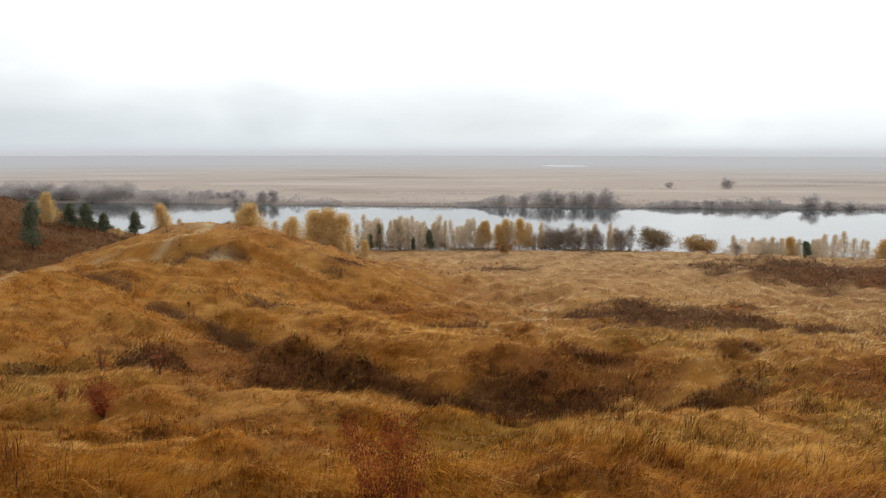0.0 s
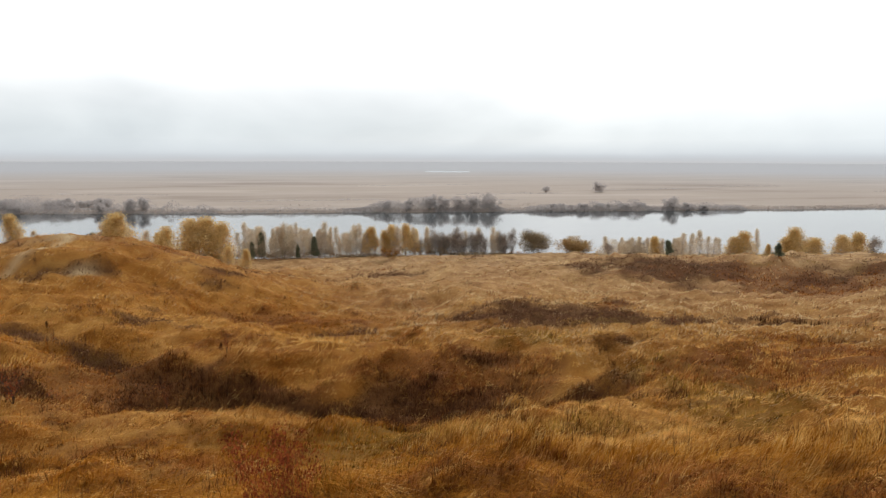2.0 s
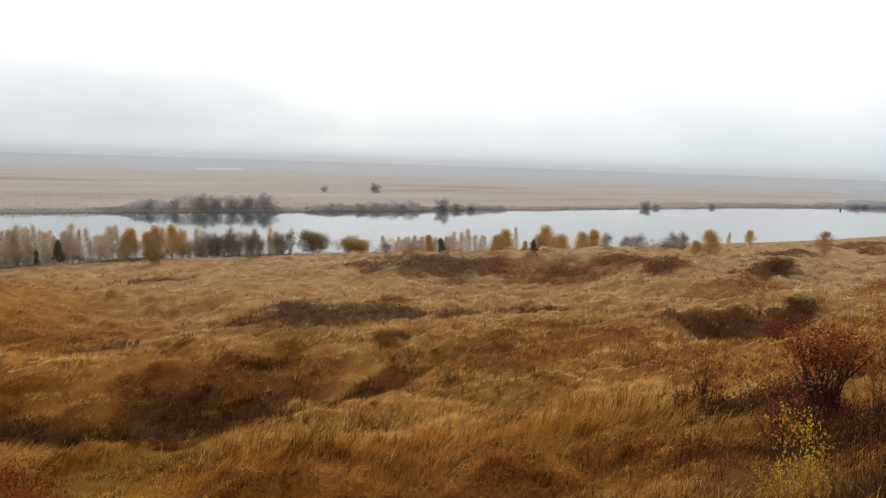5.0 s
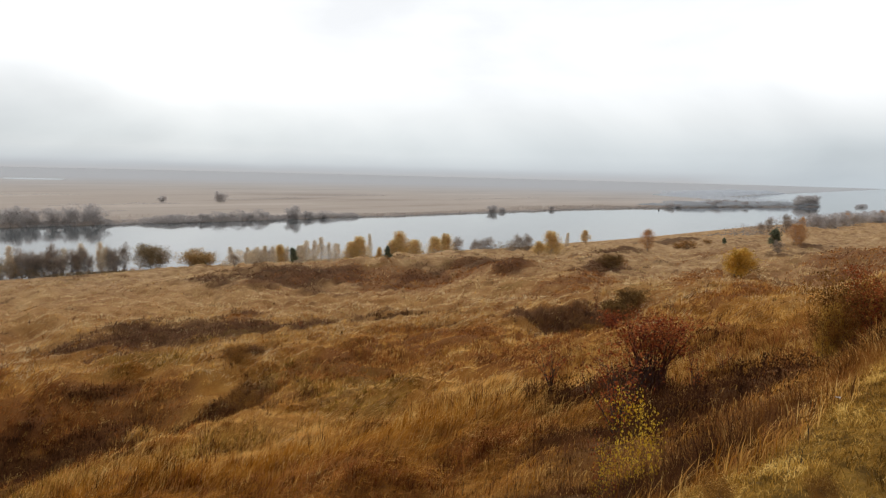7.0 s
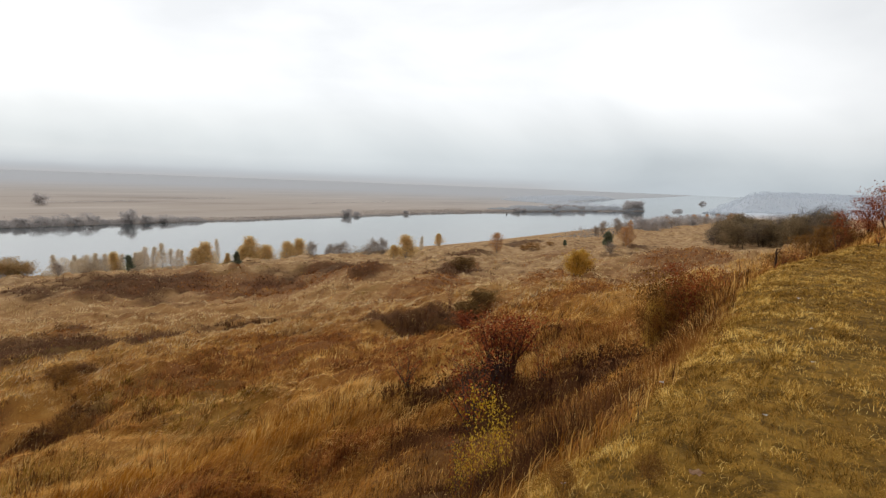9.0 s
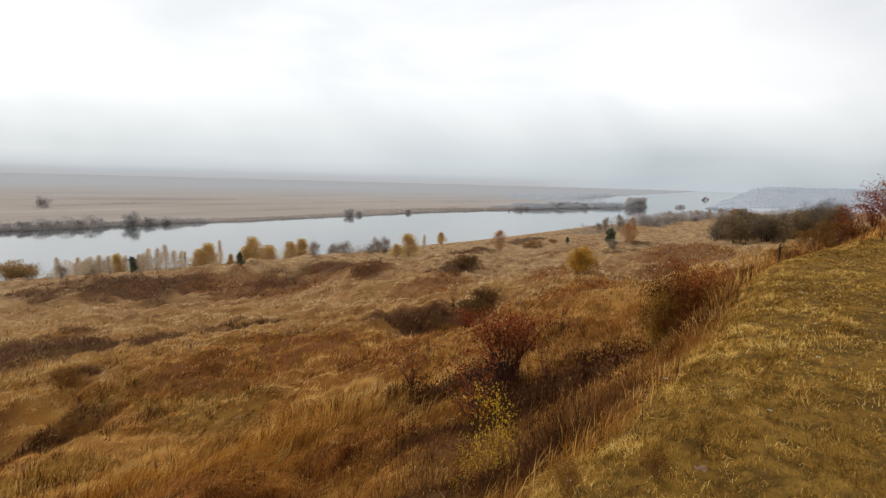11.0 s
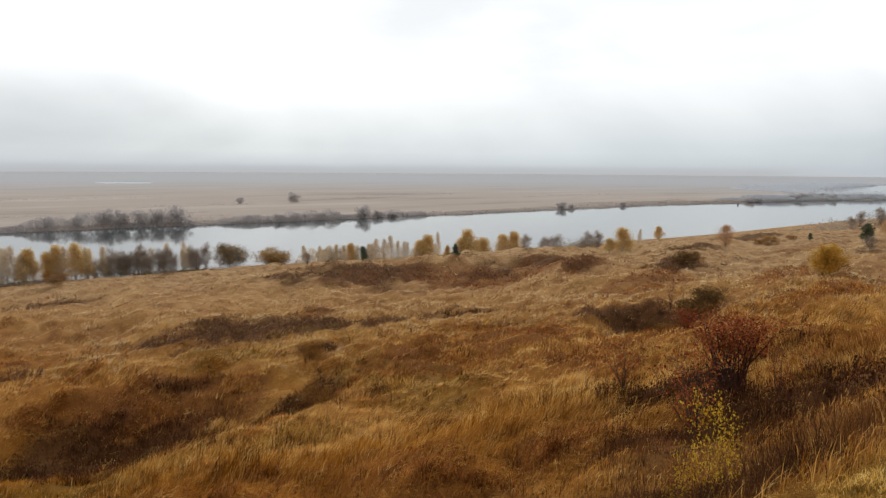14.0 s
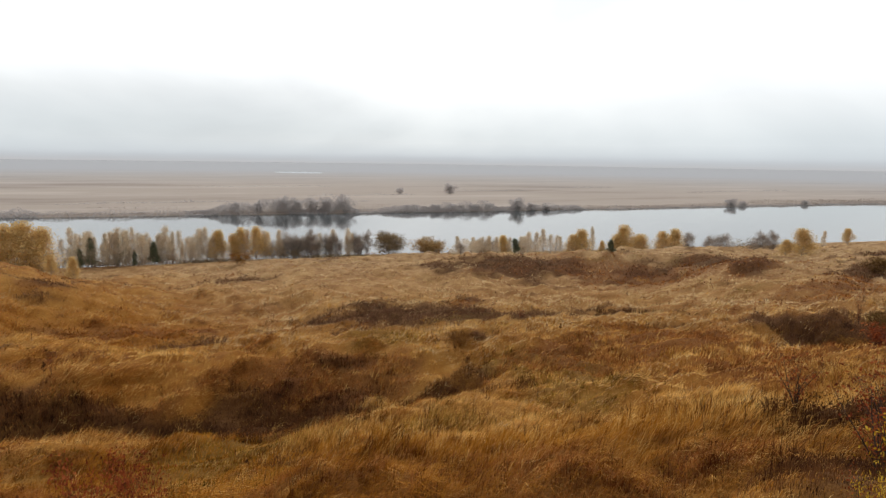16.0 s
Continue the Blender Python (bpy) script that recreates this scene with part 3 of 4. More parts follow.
    wind = -0.1 + 2.4 * fbm(x, y, 5, 2, 81)
    heading = wind + rng.normal(0, np.choose(kind, [0.45, 0.45, 1.0, 1.2, 3.0, 3.0, 1.4, 0.5, 3.0, 0.5]))
    width = (0.0024 + (0.0008 if near < 20 else 0.00085) * d) * (0.7 + 0.6 * rng.random(n)) * np.choose(kind, [1, 1, 1.1, 1.2, 0.9, 0.8, 0.8, 1, 0.9, 1])
    z = ground_z(x, y) - 0.03
    ok = (bare_at(x, y) < rng.random(n)) & ((kind != 5) | (stature < 0.3))
    for k, (chunks, _, _) in enumerate(KINDS.values()):
        m = (kind == k) & ok
        chunks.append((x[m], y[m], z[m], size[m], width[m], heading[m], lean[m], near < 20 and far < 50))
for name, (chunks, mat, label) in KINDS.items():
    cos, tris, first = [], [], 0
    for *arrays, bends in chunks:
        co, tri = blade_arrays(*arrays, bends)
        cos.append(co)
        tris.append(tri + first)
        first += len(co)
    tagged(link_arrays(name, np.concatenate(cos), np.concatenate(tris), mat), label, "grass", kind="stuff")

# the ragged edge of the turf, and straws lying on it
n = 30000
x = 2.2 * (32 / 2.2) ** rng.random(n)
y = brow(x) + 1.45 + np.abs(rng.normal(0, 0.6, n)) + 0.7 * fbm(x, x * 0, 1.6, 3, 51)
d = np.hypot(x, y)
tall = (0.16 + 0.26 * rng.random(n)) * (1 - 0.45 * sstep(9, 15, x)) * (0.5 + 0.9 * np.clip(fbm(x, y, 0.9, 2, 77) + 0.5, 0, 1)) * sstep(1.1, 2.2, y - brow(x))
edge = blade_mesh("edge_grass", x, y, ground_z(x, y) - 0.02, tall + 0.03, (0.002 + 0.0007 * d) * rng.uniform(0.6, 1.4, n), rng.uniform(-2.2, 2.2, n), rng.uniform(0.1, 1.0, n), DULL)
tagged(edge, "brown thin grass along the turf's edge", "grass", kind="stuff")
n = 1100
x = 2.4 * (34 / 2.4) ** rng.random(n)
y = brow(x) + 1.55 + np.abs(rng.normal(0, 0.42, n)) + 0.5 * fbm(x, x * 0, 1.6, 3, 51)
ok = (fbm(x, y, 1.3, 2, 79) > 0.08) & (x < 15)
x, y = x[ok], y[ok]
n = len(x)
straws = blade_mesh("edge_straws", x, y, ground_z(x, y) - 0.02, rng.uniform(0.15, 0.45, n), (0.001 + 0.0004 * x) * rng.uniform(0.6, 1.4, n), rng.uniform(-2.6, 2.6, n), rng.uniform(0.05, 1.0, n), STRAW)
tagged(straws, "bleached straw stems along the turf's edge", "grass", kind="stuff")
n = 380000
x = 1.2 * (34 / 1.2) ** rng.random(n)
y = brow(x) + 1.6 - 11 * rng.random(n) ** 1.5
d = np.hypot(x, y)
keep = (turf_at(x, y) > rng.random(n)) & (rng.random(n) < np.clip(0.58 + 2.0 * fbm(x, y * 1.5, 0.4, 2, 89), 0.2, 1))
x, y, d = x[keep], y[keep], d[keep]
n = len(x)
lying = 0.5 + 5 * fbm(x, y, 0.7, 2, 83) + rng.normal(0, 0.9, n)
turf = (x, y, ground_z(x, y) - 0.005, rng.uniform(0.028, 0.075, n) * (0.25 + 1.9 * np.clip(fbm(x, y, 0.42, 3, 85) + 0.45, 0, 1)), (0.0016 + 0.0006 * d) * rng.uniform(0.6, 1.4, n), lying, rng.uniform(1.1, 1.54, n))
mossy = fbm(x, y * 1.4, 0.5, 3, 87) + 0.6 * fbm(x, y, 2.2, 2, 88) + rng.normal(0, 0.08, n) > 0.02
for name, m, mat, label in (("turf_blades", ~mossy, TURF, "matted yellow short turf of the brow"), ("mossy_blades", mossy, MOSS, "olive-brown patches of short turf on the brow")):
    tagged(blade_mesh(name, *(q[m] for q in turf), mat), label, "grass", kind="stuff")
# longer tufts left standing in the turf
n = 3200
x = np.repeat(1.6 * (30 / 1.6) ** rng.random(n), 12)
y = np.repeat(rng.random(n), 12)
y = brow(x) + 1.5 - 10 * y ** 1.6
spread = 0.03 + 0.004 * x
x, y = x + rng.normal(0, 1, len(x)) * spread * 1.4, y + rng.normal(0, 1, len(x)) * spread
ok = turf_at(x, y) > 0.4
x, y = x[ok], y[ok]
n = len(x)
tufts = blade_mesh("turf_tufts", x, y, ground_z(x, y) - 0.005, rng.uniform(0.03, 0.085, n), (0.0010 + 0.0007 * np.hypot(x, y)) * rng.uniform(0.6, 1.4, n), rng.uniform(0, 6.3, n), rng.uniform(0.9, 1.5, n), TURF)
tagged(tufts, "small pale tufts standing in the short turf", "grass", kind="stuff")


def twig_heap(name, seed, zones, zseed, common, count, low, high, mat, label, near=13, far=170):
    """Dead stalks and leaves standing thick in their patches."""
    g = np.random.default_rng(seed)
    d = near * (far / near) ** g.random(count * 5)
    a = np.radians(-45 + 140 * g.random(count * 5))
    x, y = d * np.sin(a), d * np.cos(a)
    thick = cover(zones, x, y, zseed, common)
    ok = (thick > 0.2 + 0.8 * g.random(len(x))) & (y > 2.2) & (y < near_bank(x) - 10)
    x, y, d, thick = x[ok][:count], y[ok][:count], d[ok][:count], thick[ok][:count]
    top = (0.15 + 0.85 * thick) * (low + (high - low) * np.clip(0.5 + fbm(x, y, 1.6, 3, seed), 0, 1))
    z = ground_z(x, y) + top * g.random(len(x)) ** 0.8
    u = g.normal(0, 0.6, (len(x), 3)) + [0, 0, 0.9]
    u /= np.linalg.norm(u, axis=1)[:, None]
    v = np.cross(u, g.normal(0, 1, (len(x), 3)))
    v /= np.linalg.norm(v, axis=1)[:, None]
    s = ((0.010 + 0.0010 * d) * g.uniform(0.6, 1.6, len(x)))[:, None]
    c = np.stack([x, y, z], -1)
    co = np.stack([c - u * s * 1.5, c - v * s * 0.35, c + u * s * 1.5, c + v * s * 0.35], 1).reshape(-1, 3)
    return tagged(link_arrays(name, co, (np.arange(len(x)) * 4)[:, None] + np.array([[0, 1, 2, 3]]), mat), label, "weeds", kind="stuff")


twig_heap("dead_weeds", 301, WEEDS, 41, 0.0, 50000, 0.25, 0.9, STALK, "dark brown dead weeds thick in the hollows", 13, 62)
# The same patches beyond 60 m, in a lighter brown.
twig_heap("faded_weeds", 303, WEEDS, 41, 0.0, 50000, 0.25, 0.9, BROWNWEED, "lighter brown dead weeds farther off on the mounds", 60, 170)
twig_heap("dead_dock", 302, RUSTS, 43, 0.04, 60000, 0.2, 0.6, RUSTGRASS, "rust-red dead dock among the grass")

# a row of dead reed stems standing in the meadow
k = np.linspace(0, 1, 170)
x, y = 52.9 + 2.9 * k + rng.normal(0, 0.12, 170), 68.6 - 8.0 * k + rng.normal(0, 0.25, 170)
ok = fbm(x * 2, y, 1.4, 2, 99) > -0.22
x, y = x[ok], y[ok]
n = len(x)
tagged(blade_mesh("reed_row", x, y, ground_z(x, y), rng.uniform(0.5, 1.0, n), rng.uniform(0.06, 0.11, n), rng.uniform(0, 6.3, n), rng.uniform(0.0, 0.35, n), STALK), "row of dark dead reed stems in the meadow", "reeds", kind="stuff")

# reeds and rank grass over the flood plain beyond the river
x = rng.uniform(-420, 1000, 30000)
y = far_bank(x) + 2 + 46 * rng.random(30000) ** 2
ok = fbm(x * 0.35, y, 26, 3, 91) + 0.9 * np.exp(-(y - far_bank(x)) / 12) > 0.12
x, y = x[ok], y[ok]
n = len(x)
far_d = np.hypot(x, y)
# Reed blades match the haze-lightened plain.
REED = blade_material("grey_reeds", (0.40, 0.335, 0.29), (0.47, 0.40, 0.35), (0.54, 0.47, 0.41), 0.05)
reeds = blade_mesh("reeds", x, y, ground_z(x, y) - 0.1, rng.uniform(0.4, 1.1, n), 0.0010 * far_d * rng.uniform(0.7, 1.4, n), rng.uniform(0, 6.3, n), rng.uniform(0.1, 0.6, n), REED, False)
tagged(reeds, "grey-brown dry reeds over the flood plain", "reeds", kind="stuff")


# ---- trees and shrubs ----
def tube(co, faces, path, radii, sides=5):
    """Adds a tapered limb along a path."""
    start = len(co)
    path = [Vector(p) for p in path]
    for i, (p, r) in enumerate(zip(path, radii)):
        way = (path[min(i + 1, len(path) - 1)] - path[max(i - 1, 0)]).normalized()
        a = way.orthogonal().normalized()
        b = way.cross(a)
        for k in range(sides):
            q = 2 * math.pi * k / sides
            co.append(p + (a * math.cos(q) + b * math.sin(q)) * r)
    for i in range(len(path) - 1):
        for k in range(sides):
            u, v = start + i * sides + k, start + i * sides + (k + 1) % sides
            faces.append((u, v, v + sides, u + sides))
    faces.append(tuple(range(start + (len(path) - 1) * sides, start + len(path) * sides)))


def leaf_cards(rng, centres, size, droop=0.0):
    """Small four-cornered leaves, turned every way, at the given places."""
    c = np.asarray(centres, float)
    n = len(c)
    u = rng.normal(0, 1, (n, 3))
    u[:, 2] -= droop
    u /= np.linalg.norm(u, axis=1)[:, None]
    v = np.cross(u, rng.normal(0, 1, (n, 3)))
    v /= np.linalg.norm(v, axis=1)[:, None] + 1e-9
    s = size * (0.6 + 0.8 * rng.random(n))[:, None]
    co = np.stack([c - u * s * 0.7, c - v * s * 0.36, c + u * s * 0.7, c + v * s * 0.36], 1).reshape(-1, 3)
    return co, (np.arange(n) * 4)[:, None] + np.array([[0, 1, 2, 3]])


def make_tree(name, seed, height, radius, shape, branches, leaves, leaf, bark, leaf_mat, low=0.2, rise=0.5, girth=0.016, droop=0.3, stems=1, bare=0.0, twigs=3, tight=0.10, foot=0.0):
    """A tree or shrub at the origin: stems, limbs and a ragged crown. shape(h): crown radius over relative height."""
    r = random.Random(seed)
    rng = np.random.default_rng(seed)
    thing = new(name)
    limb_co, limb_f, spots = [], [], []
    for s in range(stems):
        az = r.uniform(0, 6.28) if stems == 1 else 6.28 * s / stems + r.uniform(-0.4, 0.4)
        out = radius * (0.05 if stems == 1 else r.uniform(0.2, 0.8 if shape is vase else 0.55))
        tall = height * (0.97 if stems == 1 else r.uniform(0.7, 1.0))
        bend = [r.uniform(-0.03, 0.03) * height for _ in range(4)]

        def stem(h, az=az, out=out, tall=tall, bend=bend, foot=foot * r.random()):
            k = foot * radius * 0.6 + h ** 1.3 * out * (1 - foot * 0.5)
            return Vector((math.cos(az) * k + bend[0] * math.sin(3.1 * h) + bend[1] * math.sin(6 * h), math.sin(az) * k + bend[2] * math.sin(3.1 * h) + bend[3] * math.sin(5 * h), tall * h))
        hs = [0, 0.12, 0.3, 0.5, 0.7, 0.87, 1.0]
        thick = girth * height * (1 if stems == 1 else 0.55)
        co, f = [], []
        tube(co, f, [stem(h) for h in hs], [thick * (1.25 if h == 0 else 1) * (1 - 0.88 * h) for h in hs], 6)
        smooth(link_arrays("trunk" if stems == 1 else "stem", co, f, bark, thing))
        for b in range(branches // stems):
            h = low + (0.98 - low) * (b + r.random()) / (branches // stems)
            p = stem(h)
            reach = radius * shape(h) * r.uniform(0.55, 1.12)
            if stems > 1:
                reach *= 0.6 if shape is vase else 0.62 + 0.5 * (1 - h)
            a = r.uniform(0, 6.28)
            d = Vector((math.cos(a), math.sin(a), rise * r.uniform(0.6, 1.4)))
            end = p + d * reach
            end.z = min(end.z, height * 1.03)
            mid = p.lerp(end, 0.5) + Vector((0, 0, reach * r.uniform(-0.05, 0.12)))
            tube(limb_co, limb_f, [p, mid, end], [thick * 0.38 * (1.1 - h), thick * 0.24 * (1.1 - h), thick * 0.06], 3)
            spots.append((mid, end))
            for _ in range(twigs):
                q = p.lerp(end, r.uniform(0.35, 0.95))
                e = q + Vector((r.gauss(0, 1), r.gauss(0, 1), r.gauss(0.5, 0.6) - droop * 0.3)) * reach * 0.28
                tube(limb_co, limb_f, [q, e], [thick * 0.10, thick * 0.03], 3)
                spots.append((q, e))
    if limb_f:
        tagged(link_arrays("branchwork", limb_co, limb_f, bark, thing), kind="stuff")
    if leaves:
        ends = np.array([(tuple(a), tuple(b)) for a, b in spots])
        pick = rng.integers(0, len(ends), leaves)
        keep = ends[pick, 1, 2] >= bare * height
        pick = pick[keep]
        u = rng.random(len(pick))[:, None] ** 0.6
        c = ends[pick, 0] * (1 - u) + ends[pick, 1] * u + rng.normal(0, 1, (len(pick), 3)) * radius * tight
        c[:, 2] = np.clip(c[:, 2], 0.02 * height, height * 1.05)
        co, f = leaf_cards(rng, c, leaf, droop)
        tagged(link_arrays("crown", co, f, leaf_mat, thing), kind="stuff")
    return thing


def oval(h):
    return max(0.1, math.sin(math.pi * min(1, max(0, (h - 0.08) / 0.95)) ** 0.8) ** 0.7)


def flame(h):
    return max(0.08, math.sin(math.pi * min(1, max(0.02, h)) ** 0.62) ** 0.85)


def pointed(h):
    return max(0.05, 1.15 * (1 - h) ** 0.95 * min(1, 0.4 + 3.0 * h))


def ragged(h):
    return max(0.12, (1 - h) ** 0.5 * (0.78 + 0.22 * math.sin(11 * h)) * min(1, 0.45 + 3 * h))


def dome(h):
    return max(0.25, math.sqrt(max(0, 1 - (2 * max(h, 0.1) - 0.85) ** 2 * 0.8)))


def vase(h):
    return 0.25 + 0.75 * h


MODELS = {
    "gold_birch": [make_tree("birch_tree", 11 + i, 9, 3.5 + 0.3 * i, pointed, 80, 8200, 0.22, BIRCH, GOLD, 0.06, 0.7, tight=0.16) for i in range(3)],
    "copper_birch": [make_tree("copper_birch_tree", 15 + i, 9, 2.6, flame, 64, 4600, 0.2, BIRCH, COPPER, 0.06, 0.7, tight=0.18) for i in range(2)],
    "pale_birch": [make_tree("bare_birch_tree", 21 + i, 9, 1.8 + 0.25 * i, pointed, 70, 4400, 0.15, BIRCH, PALE, 0.06, 0.8, 0.010, twigs=4, tight=0.17) for i in range(3)],
    "willow": [make_tree("willow_tree", 31 + i, 7, 3.8, dome, 90, 9000, 0.2, BARK, OLIVE, 0.05, 0.45, 0.014, stems=6, tight=0.13, foot=0.8) for i in range(2)],
    "alder": [make_tree("bare_alder_tree", 41 + i, 8, 2.7, oval, 72, 4400, 0.17, BARK, GREYTWIG, 0.1, 0.8, 0.011, stems=3, twigs=5, tight=0.14) for i in range(3)],
    "dark_alder": [make_tree("dark_alder_tree", 45 + i, 8, 2.8, dome, 64, 6500, 0.10, BARK, DARKTWIG, 0.05, 0.7, 0.011, stems=4, twigs=5, tight=0.15, foot=0.6) for i in range(2)],
    "pine": [make_tree("pine_tree", 51 + i, 6, 2.3, ragged, 54, 5200, 0.2, PINEBARK, NEEDLE, 0.08, 0.3, 0.017, 0.0, twigs=3, tight=0.11) for i in range(2)],
    # Willows across the river: haze is in their twig and bark colours.
    "grey_willow": [make_tree("grey_willow_tree", 61 + i, 8, 4.4, dome, 54, 3600, 0.48, HAZEBARK, FARTWIG, 0.03, 0.35, 0.008, stems=7, tight=0.15, foot=1.0) for i in range(3)],
    "gold_bush": [make_tree("golden_bush", 71 + i, 4, 3.0, dome, 64, 7000, 0.16, BARK, TAWNY, 0.03, 0.4, 0.014, stems=8, tight=0.12, foot=0.9) for i in range(1)],
    "yellow_bush": [make_tree("yellow_bush", 73, 4, 2.0, dome, 64, 6500, 0.15, BARK, AMBER, 0.03, 0.5, 0.014, stems=7, tight=0.13, foot=0.6)],
    "brown_bush": [make_tree("brown_bush", 75 + i, 3, 2.0, dome, 90, 7000, 0.07, BARK, BRONZE, 0.05, 0.6, 0.012, stems=10, tight=0.10, foot=0.8) for i in range(2)],
    "olive_bush": [make_tree("olive_bush", 78 + i, 3, 2.0, dome, 90, 7000, 0.09, BARK, OLIVEBUSH, 0.05, 0.6, 0.012, stems=10, tight=0.11, foot=0.8) for i in range(2)],
    "rust_bush": [make_tree("rust_shrub", 81 + i, 2.6, 1.25, vase, 150, 2600, 0.055, REDBARK, RUST, 0.12, 1.2, 0.009, 0.0, stems=16, bare=0.2, twigs=5, tight=0.08, foot=0.15) for i in range(2)],
    "red_rowan": [make_tree("red_shrub", 86 + i, 3.0, 1.15, vase, 330, 3800, 0.055, REDBARK, RUST, 0.35, 1.5, 0.014, 0.0, stems=30, bare=0.58, twigs=4, tight=0.05, foot=0.25) for i in range(1)],
    "dock_stalk": [make_tree("dock_stalk", 121 + i, 1.2, 0.2, flame, 16, 420, 0.035, REDBARK, STALK, 0.35, 1.6, 0.010, 0.0, bare=0.3, twigs=2, tight=0.10) for i in range(2)],
    "bare_shrub": [make_tree("bare_shrub", 91 + i, 2.0, 0.9, vase, 84, 420, 0.05, BARK, RUST, 0.12, 1.1, 0.015, 0.0, stems=6, twigs=6, tight=0.06) for i in range(3)],
    "thin_twigs": [make_tree("twig_shoot", 131 + i, 2.0, 0.5, vase, 9, 24, 0.05, BARK, BRONZE, 0.3, 1.4, 0.006, 0.0, stems=3, twigs=2, tight=0.02) for i in range(2)],
    "young_birch": [make_tree("birch_sapling", 101 + i, 2.6, 0.95, oval, 60, 560, 0.052, BARK, YELLOW, 0.2, 0.9, 0.005, 0.4, stems=3, twigs=4, tight=0.12) for i in range(2)],
}
LABELS = {
    "gold_birch": ("birch tree with golden autumn leaves above the river", "tree"),
    "copper_birch": ("birch tree with thin copper-orange leaves on the slope", "tree"),
    "pale_birch": ("slender pale birch tree, almost leafless, by the river", "tree"),
    "willow": ("round olive-brown willow tree at the water's edge", "tree"),
    "alder": ("leafless grey-brown alder tree on the river bank", "tree"),
    "dark_alder": ("dark leafless tree of a copse on the high bank", "tree"),
    "pine": ("young dark green pine tree on the slope", "tree"),
    "grey_willow": ("rounded leafless willow across the river, greyed for haze", "tree"),
    "gold_bush": ("low spreading bush with golden brown leaves", "bush"),
    "yellow_bush": ("round bush with yellow autumn leaves on the slope", "bush"),
    "brown_bush": ("dense bronze-brown bush in dry grass", "bush"),
    "olive_bush": ("dense dark olive bush in a grassy hollow", "bush"),
    "rust_bush": ("many-stemmed shrub with rust-red autumn leaves", "shrub"),
    "red_rowan": ("fan-shaped many-stemmed shrub with dark red leaves", "shrub"),
    "dock_stalk": ("dead dark brown dock stalk with clustered seeds", "weed"),
    "bare_shrub": ("small leafless shrub with thin dark twigs", "shrub"),
    "thin_twigs": ("thin bare shoot with few leaves in the grass", "shoot"),
    "young_birch": ("birch sapling with sparse bright yellow leaves", "sapling"),
}
BASE = {"olive_bush": 3, "thin_twigs": 2, "yellow_bush": 4, "dock_stalk": 1.2, "copper_birch": 9, "gold_birch": 9, "pale_birch": 9, "willow": 7, "alder": 8, "dark_alder": 8, "pine": 6, "grey_willow": 8, "gold_bush": 4, "brown_bush": 3, "rust_bush": 2.6, "red_rowan": 3.0, "bare_shrub": 2, "young_birch": 2.6}
used = set()
turner = random.Random(77)


def plant(kind, x, y, height, wide=1.0, group="", label=""):
    """Stands a tree of a kind at (x, y), of that height; wide widens its crown."""
    model = turner.choice(MODELS[kind])
    s = height / BASE[kind]
    m = pose(x, y, zat(x, y) - 0.04 * s, 0, 0, turner.uniform(0, 360)) @ Matrix.Diagonal((s * wide, s * wide, s, 1))
    if model.name in used:
        ob = copy_thing(model, m)
    else:
        used.add(model.name)
        ob = model
        ob.matrix_basis = m
    ob.scale = (s * wide, s * wide, s)
    return tagged(ob, label or LABELS[kind][0], LABELS[kind][1], group or kind.replace("_", " ") + "s")


